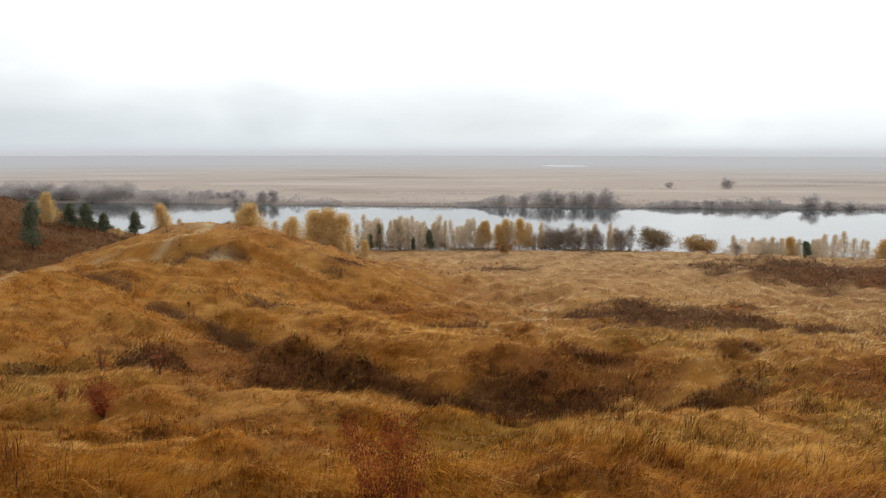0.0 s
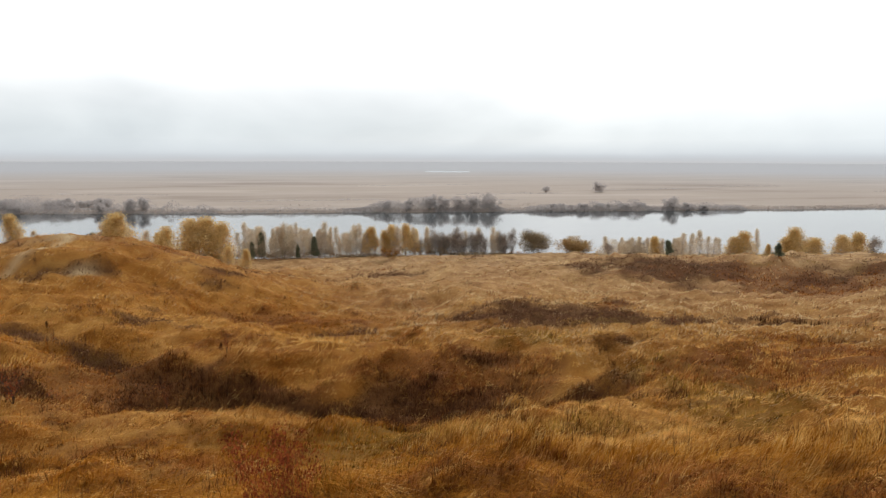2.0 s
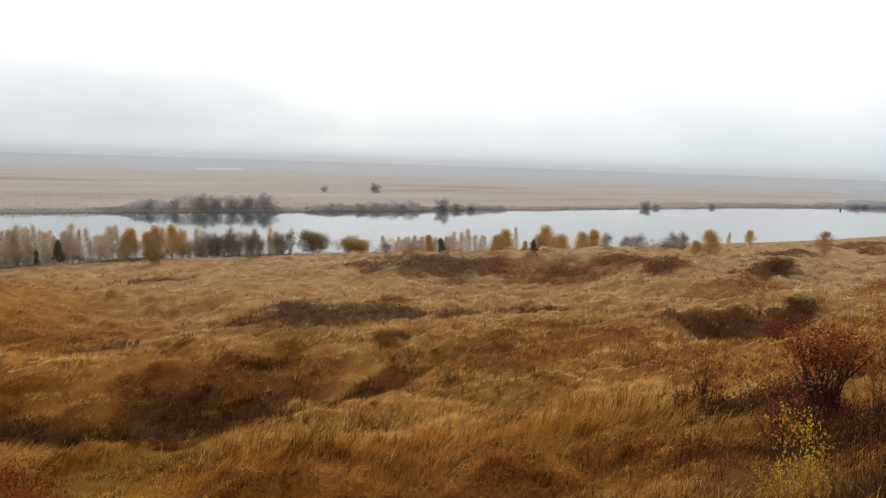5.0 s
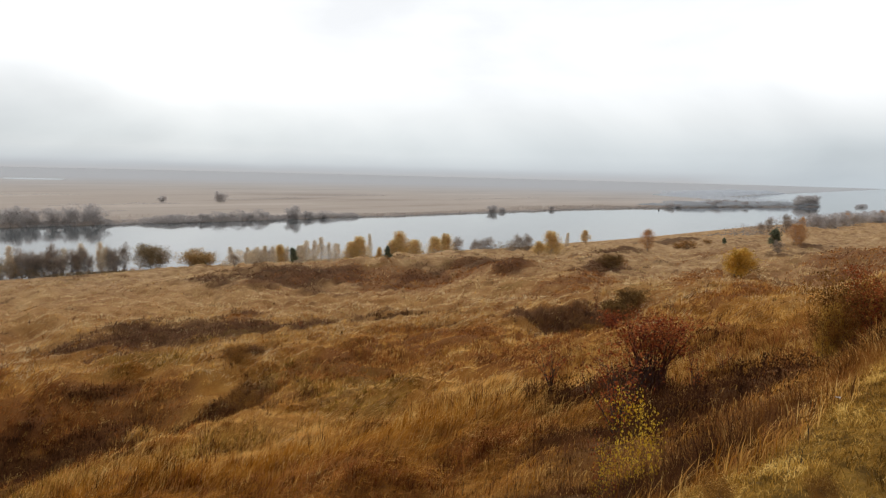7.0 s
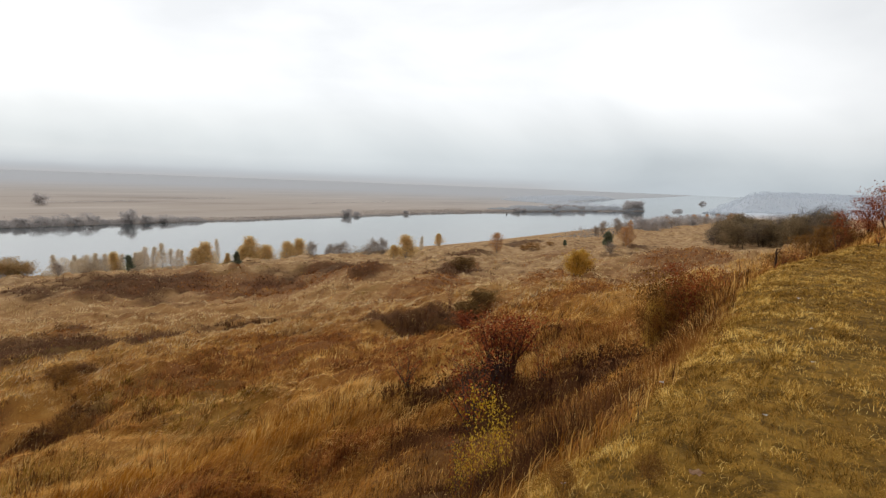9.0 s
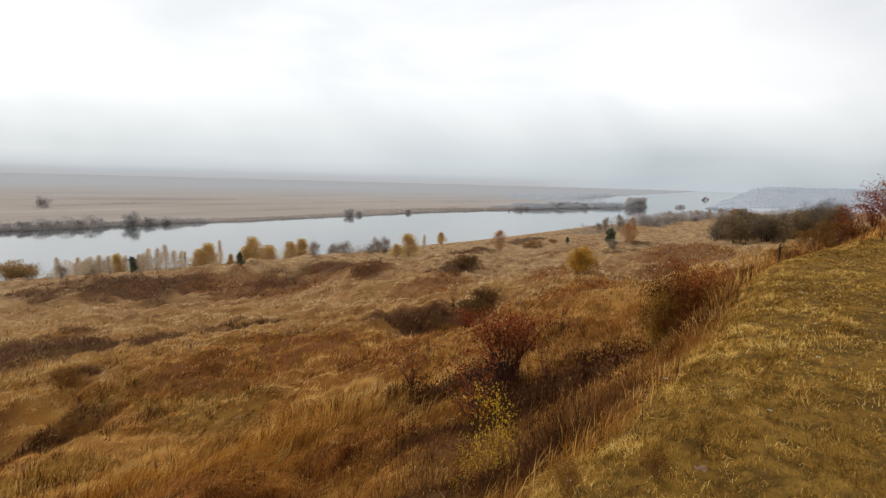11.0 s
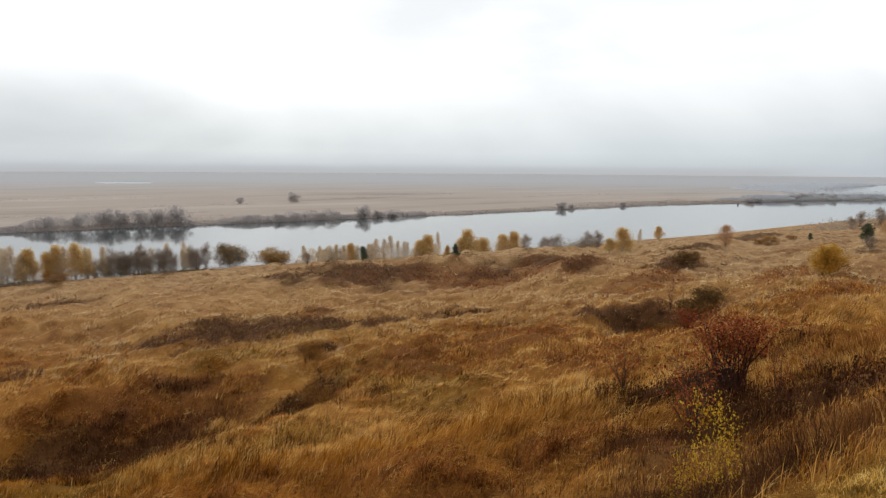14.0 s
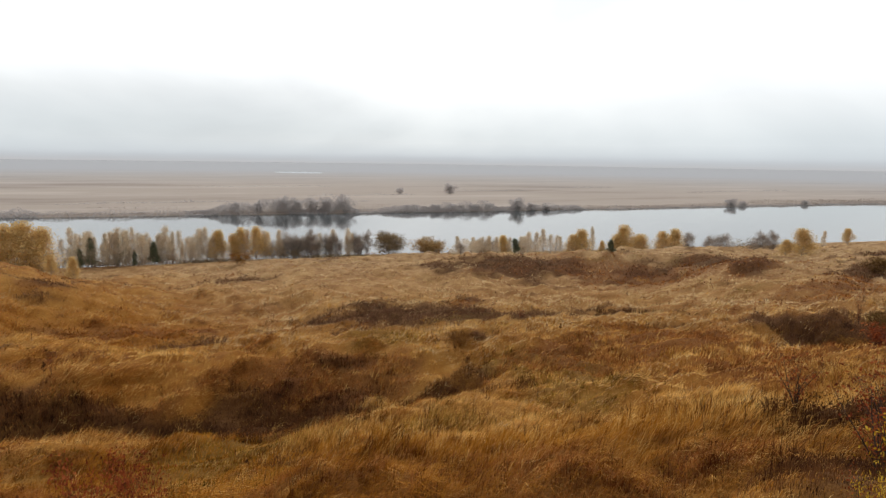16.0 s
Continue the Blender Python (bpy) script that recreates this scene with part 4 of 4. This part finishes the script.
# the left spur and the bank behind it, then the bank downstream
for kind, x, y, h, w in [
    ("pine", -73.7, 112, 8.6, 0.75), ("gold_birch", -78, 124, 6.4, 0.9), ("pine", -75.5, 127, 4.8, 1.2), ("pine", -73.0, 128.5, 5.6, 1.1), ("pine", -70.5, 130, 4.4, 1.2),
    ("pine", -69.8, 141.7, 5.2, 1.1), ("gold_birch", -66.3, 147.8, 8.8, 0.8), ("pale_birch", -63, 150, 7.0, 1.2), ("gold_birch", -68, 131, 2.2, 1.0), ("pine", -48.2, 140, 6.6, 0.9),
    ("pine", -53, 140, 5.6, 0.7), ("gold_birch", -39.8, 130, 8.7, 1.25), ("gold_birch", -42, 132, 8.0, 1.0), ("pale_birch", -42, 156, 9.8, 1.3), ("gold_birch", -39, 155, 8.4, 0.8), ("gold_birch", -35.3, 147.8, 9.0, 0.9),
    ("gold_birch", -32, 153, 7.6, 0.9), ("gold_birch", -24.8, 123.5, 7.8, 1.2), ("gold_birch", -22, 122, 8.6, 1.25), ("gold_birch", -19.8, 123, 8.2, 1.1), ("gold_birch", -16.8, 110.7, 3.3, 0.8), ("gold_birch", -14.5, 115, 3.8, 0.9),
    ("pine", -17.4, 171.1, 7.2, 0.6), ("pine", -11.9, 171.6, 8.2, 0.55), ("pine", -19.8, 171, 4.6, 0.7), ("pine", -3.6, 170, 5.8, 0.75), ("pine", -8, 169.5, 3.6, 0.6),
    ("brown_bush", 14.6, 148.5, 2.8, 1.4), ("willow", 57.1, 169, 6.8, 1.3), ("gold_bush", 67, 164.5, 4.6, 1.3), ("gold_bush", 70.5, 165.5, 3.0, 1.2), ("alder", 70.3, 148.5, 3.4, 1.5),
    ("pale_birch", 73.3, 146.0, 4.3, 1.4), ("pale_birch", 75.4, 148, 4.8, 1.5), ("pale_birch", 77.2, 149.5, 5.5, 1.3), ("pale_birch", 78.2, 147.3, 5.1, 1.5), ("pale_birch", 79.2, 145.2, 5.3, 1.4), ("gold_birch", 83.1, 148.5, 5.9, 1.0), ("pale_birch", 83.7, 146.5, 5.0, 1.3),
    ("pine", 67.1, 114.8, 3.0, 1.2), ("pale_birch", 87.2, 146.6, 5.2, 1.3), ("pale_birch", 89.1, 145.7, 5.8, 1.5), ("pale_birch", 90.2, 143.5, 6.0, 1.3), ("pale_birch", 93.5, 145.1, 6.8, 1.3), ("pale_birch", 93.4, 141.1, 5.9, 1.3), ("pale_birch", 96.2, 142.6, 5.4, 1.3), ("pale_birch", 98.4, 144.3, 4.9, 1.3),
    ("gold_birch", 101.1, 141.9, 5.9, 1.35), ("gold_birch", 102.3, 139.6, 7.4, 1.2), ("pale_birch", 107.9, 142.5, 7.8, 0.8), ("pine", 83.3, 103.7, 2.7, 1.1), ("gold_birch", 108.1, 138.4, 4.7, 0.8), ("gold_birch", 113.6, 135.7, 9.3, 1.05), ("gold_birch", 117.4, 134.6, 6.0, 1.5), ("gold_birch", 111.4, 136.4, 6.0, 1.3),
    ("gold_birch", 124.6, 133.2, 6.0, 1.2), ("gold_birch", 127.8, 132.5, 7.1, 1.25), ("alder", 133.9, 133.3, 7.2, 0.95), ("alder", 139.0, 130.3, 6.9, 1.15), ("alder", 144.8, 131.2, 6.9, 1.35), ("alder", 157.3, 128.7, 7.4, 1.0), ("alder", 159.0, 126.4, 7.2, 1.0), ("alder", 153.5, 128, 4.6, 1.2),
    ("pale_birch", 181.1, 126.6, 5.6, 1.15), ("gold_birch", 191.2, 125.9, 4.9, 1.06), ("gold_birch", 129.4, 95.5, 6.2, 1.35), ("gold_birch", 126.0, 96.7, 3.4, 1.4), ("copper_birch", 162.6, 86.8, 5.8, 1.5), ("olive_bush", 111.1, 66.9, 3.0, 1.25), ("copper_birch", 117.7, 67.3, 1.9, 0.9),
    ("brown_bush", 192.6, 89.3, 2.6, 1.8), ("brown_bush", 189, 90.3, 2.0, 1.5), ("pine", 218.1, 88.2, 2.2, 1.3), ("brown_bush", 214, 92, 1.6, 1.6), ("pine", 183, 60.5, 4.6, 1.35), ("alder", 163, 53.2, 3.6, 1.3), ("copper_birch", 195.2, 59.4, 5.0, 1.6), ("copper_birch", 201, 59.5, 5.2, 1.5), ("copper_birch", 189.5, 56.5, 4.0, 1.3),
]:
    plant(kind, x, y, h, w)

# birches, then alders, in a belt along the bank
row = random.Random(3)
for i in range(40):
    x = -24 + 34 * (i + row.random()) / 40
    plant("pale_birch", x, near_bank(x) - row.uniform(4, 11), row.uniform(5.6, 10.4), row.uniform(0.75, 1.2), "birches along the river")
for i in range(10):
    x = 9 + 16 * (i + row.random()) / 10
    plant("gold_birch" if i % 2 else "pale_birch", x, near_bank(x) - row.uniform(5, 9), row.uniform(7.0, 8.8), row.uniform(0.75, 1.0), "birches along the river")
for i in range(26):
    x = 25 + 27 * (i + row.random()) / 26
    plant(row.choice(["alder", "alder", "pale_birch"]), x, near_bank(x) - row.uniform(4, 8), row.uniform(5.2, 8.6), row.uniform(0.8, 1.1), "alders along the river")
for i in range(18):
    x = 74 + 24 * (i + row.random()) / 18
    plant(row.choice(["pale_birch", "pale_birch", "pale_birch", "alder"]), x, near_bank(x) - row.uniform(14, 24), row.uniform(4.0, 5.6), row.uniform(1.1, 1.5), "trees on the bank bend")

# the wooded strip and the copse on the high bank downstream
for i in range(34):
    x = 300 + 330 * (i + row.random()) / 34
    plant(row.choice(["alder", "grey_willow", "grey_willow", "copper_birch"]), x, 112 - 0.06 * (x - 300) + row.uniform(-8, 8), row.uniform(5, 8), 1.2, "trees of the far strip")
for i in range(34):
    x = row.uniform(236, 276)
    plant(row.choice(["dark_alder", "dark_alder", "willow", "dark_alder"]), x, x * (0.02 + 0.155 * (i + row.random()) / 34), (13.0 - 4.6 * i / 34) * row.uniform(0.82, 1.05), 1.1, "trees of the copse")

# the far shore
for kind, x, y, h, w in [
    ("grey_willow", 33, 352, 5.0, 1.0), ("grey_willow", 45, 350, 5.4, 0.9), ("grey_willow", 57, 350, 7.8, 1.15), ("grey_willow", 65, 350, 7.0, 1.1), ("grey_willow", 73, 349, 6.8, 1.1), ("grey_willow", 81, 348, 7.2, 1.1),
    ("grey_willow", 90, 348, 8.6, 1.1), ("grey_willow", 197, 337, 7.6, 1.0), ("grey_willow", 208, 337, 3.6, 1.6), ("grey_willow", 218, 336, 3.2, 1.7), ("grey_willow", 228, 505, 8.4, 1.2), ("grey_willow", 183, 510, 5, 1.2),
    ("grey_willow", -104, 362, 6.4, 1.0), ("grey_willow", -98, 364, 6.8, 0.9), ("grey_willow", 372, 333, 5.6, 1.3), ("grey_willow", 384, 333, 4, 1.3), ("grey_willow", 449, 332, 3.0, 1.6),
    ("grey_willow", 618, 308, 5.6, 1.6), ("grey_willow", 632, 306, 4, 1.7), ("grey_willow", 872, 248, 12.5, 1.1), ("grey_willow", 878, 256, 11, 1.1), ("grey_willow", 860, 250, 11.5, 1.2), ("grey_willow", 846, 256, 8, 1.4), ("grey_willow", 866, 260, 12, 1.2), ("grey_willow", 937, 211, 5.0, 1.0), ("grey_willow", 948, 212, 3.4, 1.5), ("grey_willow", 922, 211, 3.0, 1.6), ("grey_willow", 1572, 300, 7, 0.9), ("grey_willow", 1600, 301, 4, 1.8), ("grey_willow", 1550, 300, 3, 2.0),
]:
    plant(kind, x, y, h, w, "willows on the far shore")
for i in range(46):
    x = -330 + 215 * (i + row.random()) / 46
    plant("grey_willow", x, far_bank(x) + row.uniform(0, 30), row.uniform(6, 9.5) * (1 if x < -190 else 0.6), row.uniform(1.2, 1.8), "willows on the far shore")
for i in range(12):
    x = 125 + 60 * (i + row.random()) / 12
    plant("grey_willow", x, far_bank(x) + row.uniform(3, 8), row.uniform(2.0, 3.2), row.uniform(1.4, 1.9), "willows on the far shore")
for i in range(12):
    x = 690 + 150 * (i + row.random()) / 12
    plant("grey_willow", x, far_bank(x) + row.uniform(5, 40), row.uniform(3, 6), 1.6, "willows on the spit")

# dead stalks standing out of the grass
for x, y, h in [(-14.1, 54.1, 1.4), (-9.7, 57.3, 1.4), (-26.9, 65.0, 1.3), (-0.6, 72.4, 0.7), (-1.2, 72.2, 0.7), (2.6, 26.1, 0.6), (34.7, 50.2, 1.0), (23.2, 49.9, 1.0), (18.3, 10.3, 0.7),
                (14.4, 6.0, 0.9), (15.6, 5.6, 0.8), (16.8, 5.2, 0.9), (20.4, 7.4, 0.9), (21.2, 7.0, 0.8), (19.6, 10.6, 0.9), (26.6, 5.4, 1.0), (29.4, 4.9, 1.0)]:
    plant("dock_stalk", x, y, h, 1.0, "dead stalks in the grass")

# shrubs on the slope below the brow
for kind, x, y, h, w in [
    ("red_rowan", 18.3, 9.4, 2.55, 1.65), ("young_birch", 4.35, 2.36, 1.12, 0.62), ("young_birch", 4.75, 2.4, 0.9, 0.55), ("young_birch", 4.15, 2.45, 0.8, 0.5), ("brown_bush", 22.9, 5.0, 2.7, 0.72), ("rust_bush", 23.4, 4.6, 2.6, 0.95), ("brown_bush", 24.2, 4.6, 2.2, 0.7), ("rust_bush", 22.6, 4.7, 2.2, 0.8), ("yellow_bush", 22.2, 5.5, 2.1, 0.40), ("brown_bush", 22.0, 5.4, 1.8, 0.6), ("brown_bush", 3.25, 1.25, 0.20, 0.8), ("brown_bush", 3.45, 0.82, 0.17, 0.8),
    ("bare_shrub", 28.4, 4.5, 1.4, 1.2), ("bare_shrub", 25.4, 4.2, 1.5, 1.1), ("bare_shrub", 30.4, 4.3, 1.3, 1.2), ("bare_shrub", 27.0, 4.4, 1.5, 1.2), ("brown_bush", 26.2, 4.7, 1.2, 0.9), ("bare_shrub", 23.8, 3.6, 1.2, 1.1), ("yellow_bush", 83.9, 31.7, 4.0, 0.95), ("brown_bush", 90, 33, 2.0, 1.6), ("olive_bush", 60.0, 35.0, 2.1, 1.5), ("olive_bush", 63.6, 35.6, 2.0, 1.4), ("brown_bush", 57.2, 36.4, 1.6, 1.4), ("rust_bush", 56.5, 37.0, 1.4, 1.9), ("rust_bush", 54.0, 38.6, 1.1, 1.9),
    ("bare_shrub", 62.4, 39.2, 3.6, 0.45), ("rust_bush", 52, 31, 1.7, 1.8), ("bare_shrub", 12.6, 7.2, 2.1, 1.2), ("bare_shrub", 14.2, 8.0, 2.3, 1.2), ("bare_shrub", 15.8, 11.4, 1.8, 1.2), ("bare_shrub", 20.8, 9.0, 1.6, 1.2), ("bare_shrub", 23.0, 9.0, 1.1, 1.4),
    ("rust_bush", 36, 0.2, 1.7, 1.5), ("rust_bush", 37.5, -0.7, 1.9, 1.5), ("rust_bush", 35.5, -1.3, 1.9, 1.5), ("brown_bush", 34.6, 1.5, 1.1, 1.5), ("brown_bush", 35.6, 0.7, 1.2, 1.4), ("bare_shrub", 34.6, -1.9, 2.2, 1.2), ("bare_shrub", 33.4, 0.5, 1.5, 1.0), ("rust_bush", 38, -2.2, 2.1, 1.5),
    ("brown_bush", 33, 2.6, 0.9, 1.3), ("bare_shrub", 26.0, 1.4, 0.8, 1.0), ("bare_shrub", 22.4, 1.3, 0.6, 1.1), ("bare_shrub", 24.6, -0.75, 0.6, 1.0), ("bare_shrub", 19.8, 1.5, 0.6, 0.9),
    ("bare_shrub", -20.9, 36.2, 2.9, 1.1), ("rust_bush", -20.5, 35.9, 2.1, 1.7), ("bare_shrub", -20.4, 43.5, 2.6, 1.2), ("bare_shrub", -25.8, 45.6, 2.8, 1.0), ("bare_shrub", -24.1, 38.2, 1.9, 0.9), ("rust_bush", -24.3, 38.0, 1.3, 0.9), ("bare_shrub", -13.2, 52.0, 2.2, 0.6), ("rust_bush", -0.85, 7.3, 1.85, 0.55), ("rust_bush", -0.45, 7.1, 1.6, 0.5),
    ("bare_shrub", -9.2, 57.3, 1.9, 0.5), ("bare_shrub", -25.4, 62.4, 1.6, 0.4), ("bare_shrub", -31, 50, 2.0, 0.9), ("bare_shrub", -19.2, 46.5, 1.5, 1.1), ("brown_bush", 18.9, 38.6, 1.7, 1.1), ("brown_bush", 24.5, 51.8, 1.6, 1.2), ("bare_shrub", 38.7, 64.4, 2.2, 0.9),
    ("bare_shrub", 5.6, 3.3, 0.8, 0.9), ("thin_twigs", 10.2, 9.8, 0.9, 1.0), ("thin_twigs", 9.0, 8.6, 0.9, 1.0), ("thin_twigs", 12.4, 10.2, 1.0, 1.0), ("thin_twigs", 6.9, 5.6, 0.8, 1.0), ("thin_twigs", 7.6, 5.2, 0.9, 0.8), ("thin_twigs", 4.6, 1.2, 0.50, 1.0), ("thin_twigs", 4.1, 1.1, 0.36, 1.0), ("gold_birch", 85.0, 32.6, 3.2, 1.3),
]:
    plant(kind, x, y, h, w, "shrubs on the slope")



def thicket(seed, x0, x1, back, low, high, count, y_of, mat, card=0.9, label="leafless scrub along the far shore, greyed for haze"):
    """Far scrub too dense to tell apart: twigs heaped along a shore."""
    g = np.random.default_rng(seed)
    x = g.uniform(x0, x1, count)
    y = y_of(x) + 1.0 + back * g.random(count)
    ends = np.clip(np.minimum(x - x0, x1 - x) / (0.12 * (x1 - x0)), 0.12, 1)
    top = ends * (low + (high - low) * np.clip(0.5 + 1.9 * fbm(x, y * 0.3, 13, 4, seed), 0, 1))
    z = np.maximum(ground_z(x, y), 0) + top * g.random(count) ** 0.8
    co, f = leaf_cards(g, np.stack([x, y, z], -1), card)
    return tagged(link_arrays("thicket", co, f, mat), label, "scrub", kind="stuff")


shore = lambda x: far_bank(x) - 4
# Shore scrub, in twig colours that already hold the haze.
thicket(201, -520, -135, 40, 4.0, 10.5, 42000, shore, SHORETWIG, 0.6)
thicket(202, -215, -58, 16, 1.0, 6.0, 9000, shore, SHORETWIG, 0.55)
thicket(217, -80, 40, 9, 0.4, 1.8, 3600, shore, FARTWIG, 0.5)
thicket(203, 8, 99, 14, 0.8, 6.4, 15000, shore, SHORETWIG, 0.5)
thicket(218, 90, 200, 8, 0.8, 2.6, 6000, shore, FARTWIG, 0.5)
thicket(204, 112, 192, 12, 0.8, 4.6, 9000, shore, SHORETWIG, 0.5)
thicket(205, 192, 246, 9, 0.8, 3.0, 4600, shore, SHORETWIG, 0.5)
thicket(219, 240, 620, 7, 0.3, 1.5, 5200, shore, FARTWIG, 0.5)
# Spit woods and islets: their cards are tinted with the haze.
thicket(206, 620, 880, 40, 0.8, 4.5, 30000, far_bank, MISTWOOD, 0.8, "woods on the spit, haze in their grey colour")
thicket(209, 800, 1700, 110, 2.0, 7.0, 30000, far_bank, HEADWOOD, 1.3, "woods on the spit, haze in their grey colour")
thicket(215, 912, 962, 5, 0.8, 3.6, 1400, lambda x: 208 + 0 * x, FARTWIG, 0.7, "scrub on a river islet, greyed for haze")
thicket(216, 1545, 1615, 6, 1.0, 4.0, 1200, lambda x: 297 + 0 * x, FARTWIG, 1.0, "scrub on a river islet, greyed for haze")
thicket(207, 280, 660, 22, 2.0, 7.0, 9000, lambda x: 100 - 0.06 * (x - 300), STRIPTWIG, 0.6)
thicket(220, -60, 72, 5, 0.4, 1.6, 14000, lambda x: near_bank(x) - 5, DULL, 0.22, "rank brown grass along the water's edge")
UNDER = "low brown undergrowth beneath the bank trees"
thicket(211, -46, 54, 7, 0.8, 3.4, 13000, lambda x: near_bank(x) - 11, OLIVE, 0.24, UNDER)
thicket(212, -24, 22, 6, 1.0, 5.5, 2600, lambda x: near_bank(x) - 11, PALE, 0.20, "pale bare birch twigs massed along the bank")
thicket(213, 72, 101, 9, 0.8, 5.2, 17000, lambda x: near_bank(x) - 24, PALE, 0.22, "pale bare birch twigs massed along the bank")
thicket(214, 108, 170, 8, 0.6, 3.8, 7000, lambda x: near_bank(x) - 32, OLIVE, 0.24, UNDER)
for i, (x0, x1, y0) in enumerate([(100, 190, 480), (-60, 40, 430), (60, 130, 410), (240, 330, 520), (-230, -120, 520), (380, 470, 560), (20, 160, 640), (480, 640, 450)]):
    thicket(221 + i, x0, x1, 5, 0.3, 1.5, 420, lambda x, y0=y0: y0 + 0.06 * x, FARTWIG, 0.8, "low scrub in a line across the plain, greyed for haze")
# Headland woods in the palest blue-grey, haze put into the leaf colour.
thicket(208, 930, 1760, 250, 5, 9, 75000, lambda x: -72 + 0 * x, HEADWOOD, 1.3, "woods on the far headland, haze in their colour")

# small things on the brow
STAKE_WOOD = bark_material("grey_stake", (0.03, 0.018, 0.012), (0.10, 0.06, 0.04), 20.0)
co, f = [], []
zs = zat(17.3, 1.5)
tube(co, f, [(17.3, 1.5, zs - 0.1), (17.31, 1.5, zs + 0.3), (17.28, 1.51, zs + 0.38), (17.3, 1.5, zs + 0.48)], [0.026, 0.024, 0.02, 0.014], 7)
tube(co, f, [(17.29, 1.51, zs + 0.34), (17.35, 1.42, zs + 0.45)], [0.02, 0.008], 5)
tagged(link_arrays("stake", co, f, STAKE_WOOD), "weathered dark wooden stake in the turf's edge", "stake")


def fallen_leaf(x, y, size, mat, label, lobes=5):
    """A curled lobed leaf lying on the turf."""
    r = random.Random(int(x * 100 + y * 10))
    pts, tri = [(0, 0, 0.01)], []
    for k in range(lobes * 4):
        a = 2 * math.pi * k / (lobes * 4) + r.uniform(-0.06, 0.06)
        q = size * (0.55 if k % 4 == 2 else 0.78 if k % 2 else 1.0) * r.uniform(0.9, 1.1)
        pts.append((math.cos(a) * q, math.sin(a) * q, 0.012 + 0.25 * size * r.random()))
    for k in range(lobes * 4):
        tri.append((0, 1 + k, 1 + (k + 1) % (lobes * 4)))
    ob = link_arrays("fallen_leaf", pts, tri, mat)
    ob.modifiers.new("thickness", "SOLIDIFY").thickness = 0.002
    ob.matrix_basis = pose(x, y, zat(x, y) + 0.035, 8, -6, r.uniform(0, 360))
    return tagged(ob, label, "leaf", "fallen leaves on the turf")


BUFF = blade_material("buff_leaf", (0.28, 0.16, 0.09), (0.36, 0.21, 0.12), (0.44, 0.27, 0.16), 8.0)
CHALK = blade_material("bleached_leaf", (0.60, 0.58, 0.53), (0.72, 0.70, 0.66), (0.80, 0.78, 0.75), 8.0)
fallen_leaf(3.6, 0.6, 0.05, BUFF, "large buff fallen maple leaf on turf")
for x, y, size in [(5.9, 1.35, 0.03), (3.4, 1.3, 0.022), (4.9, 0.4, 0.02), (6.8, 0.2, 0.022), (8.6, 0.3, 0.025), (9.4, -0.9, 0.025), (11.0, 0.6, 0.03)]:
    fallen_leaf(x, y, size, CHALK, "small bleached pale leaf lying on turf", 3)

# a channel buoy on the river
BUOY = bark_material("buoy_paint", (0.09, 0.08, 0.08), (0.16, 0.14, 0.13), 3.0)
co, f = [], []
tube(co, f, [(557, 288, -0.3), (557, 288, 0.35), (557, 288, 0.5), (557, 288, 2.0)], [0.9, 0.9, 0.5, 0.22], 10)
tagged(link_arrays("buoy", co, f, BUOY), "small dark channel buoy floating on the river", "buoy")

# distance lost in mist: a ring that glows, haze and far woods painted as a gradient
m, t, b = material("painted_haze")
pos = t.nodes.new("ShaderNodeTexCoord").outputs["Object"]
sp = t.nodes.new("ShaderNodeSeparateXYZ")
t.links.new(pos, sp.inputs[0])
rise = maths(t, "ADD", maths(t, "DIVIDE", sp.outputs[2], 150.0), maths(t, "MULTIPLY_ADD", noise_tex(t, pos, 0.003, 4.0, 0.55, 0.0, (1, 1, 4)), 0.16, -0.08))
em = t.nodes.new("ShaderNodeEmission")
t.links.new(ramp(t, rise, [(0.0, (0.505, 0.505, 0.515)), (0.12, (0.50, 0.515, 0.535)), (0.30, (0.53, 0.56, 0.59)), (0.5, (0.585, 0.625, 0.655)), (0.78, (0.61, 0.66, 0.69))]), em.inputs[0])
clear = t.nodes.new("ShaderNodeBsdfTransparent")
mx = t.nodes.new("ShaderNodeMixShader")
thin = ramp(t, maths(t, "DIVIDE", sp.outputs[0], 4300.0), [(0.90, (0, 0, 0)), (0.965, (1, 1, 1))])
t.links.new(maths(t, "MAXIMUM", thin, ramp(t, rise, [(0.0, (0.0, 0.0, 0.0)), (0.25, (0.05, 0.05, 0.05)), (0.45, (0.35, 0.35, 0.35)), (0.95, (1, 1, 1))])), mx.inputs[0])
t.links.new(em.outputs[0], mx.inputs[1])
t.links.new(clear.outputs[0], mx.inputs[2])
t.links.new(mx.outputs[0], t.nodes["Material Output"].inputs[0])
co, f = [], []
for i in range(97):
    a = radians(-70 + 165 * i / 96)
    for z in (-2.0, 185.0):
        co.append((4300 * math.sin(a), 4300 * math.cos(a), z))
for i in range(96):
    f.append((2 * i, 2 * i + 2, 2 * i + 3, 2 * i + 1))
tagged(link_arrays("backdrop", co, f, m), "glowing band of painted haze and far woods", "backdrop", kind="structure")
for group in MODELS.values():
    for ob in group:
        if ob.name not in used:
            for o in (*ob.children_recursive, ob):
                bpy.data.objects.remove(o)
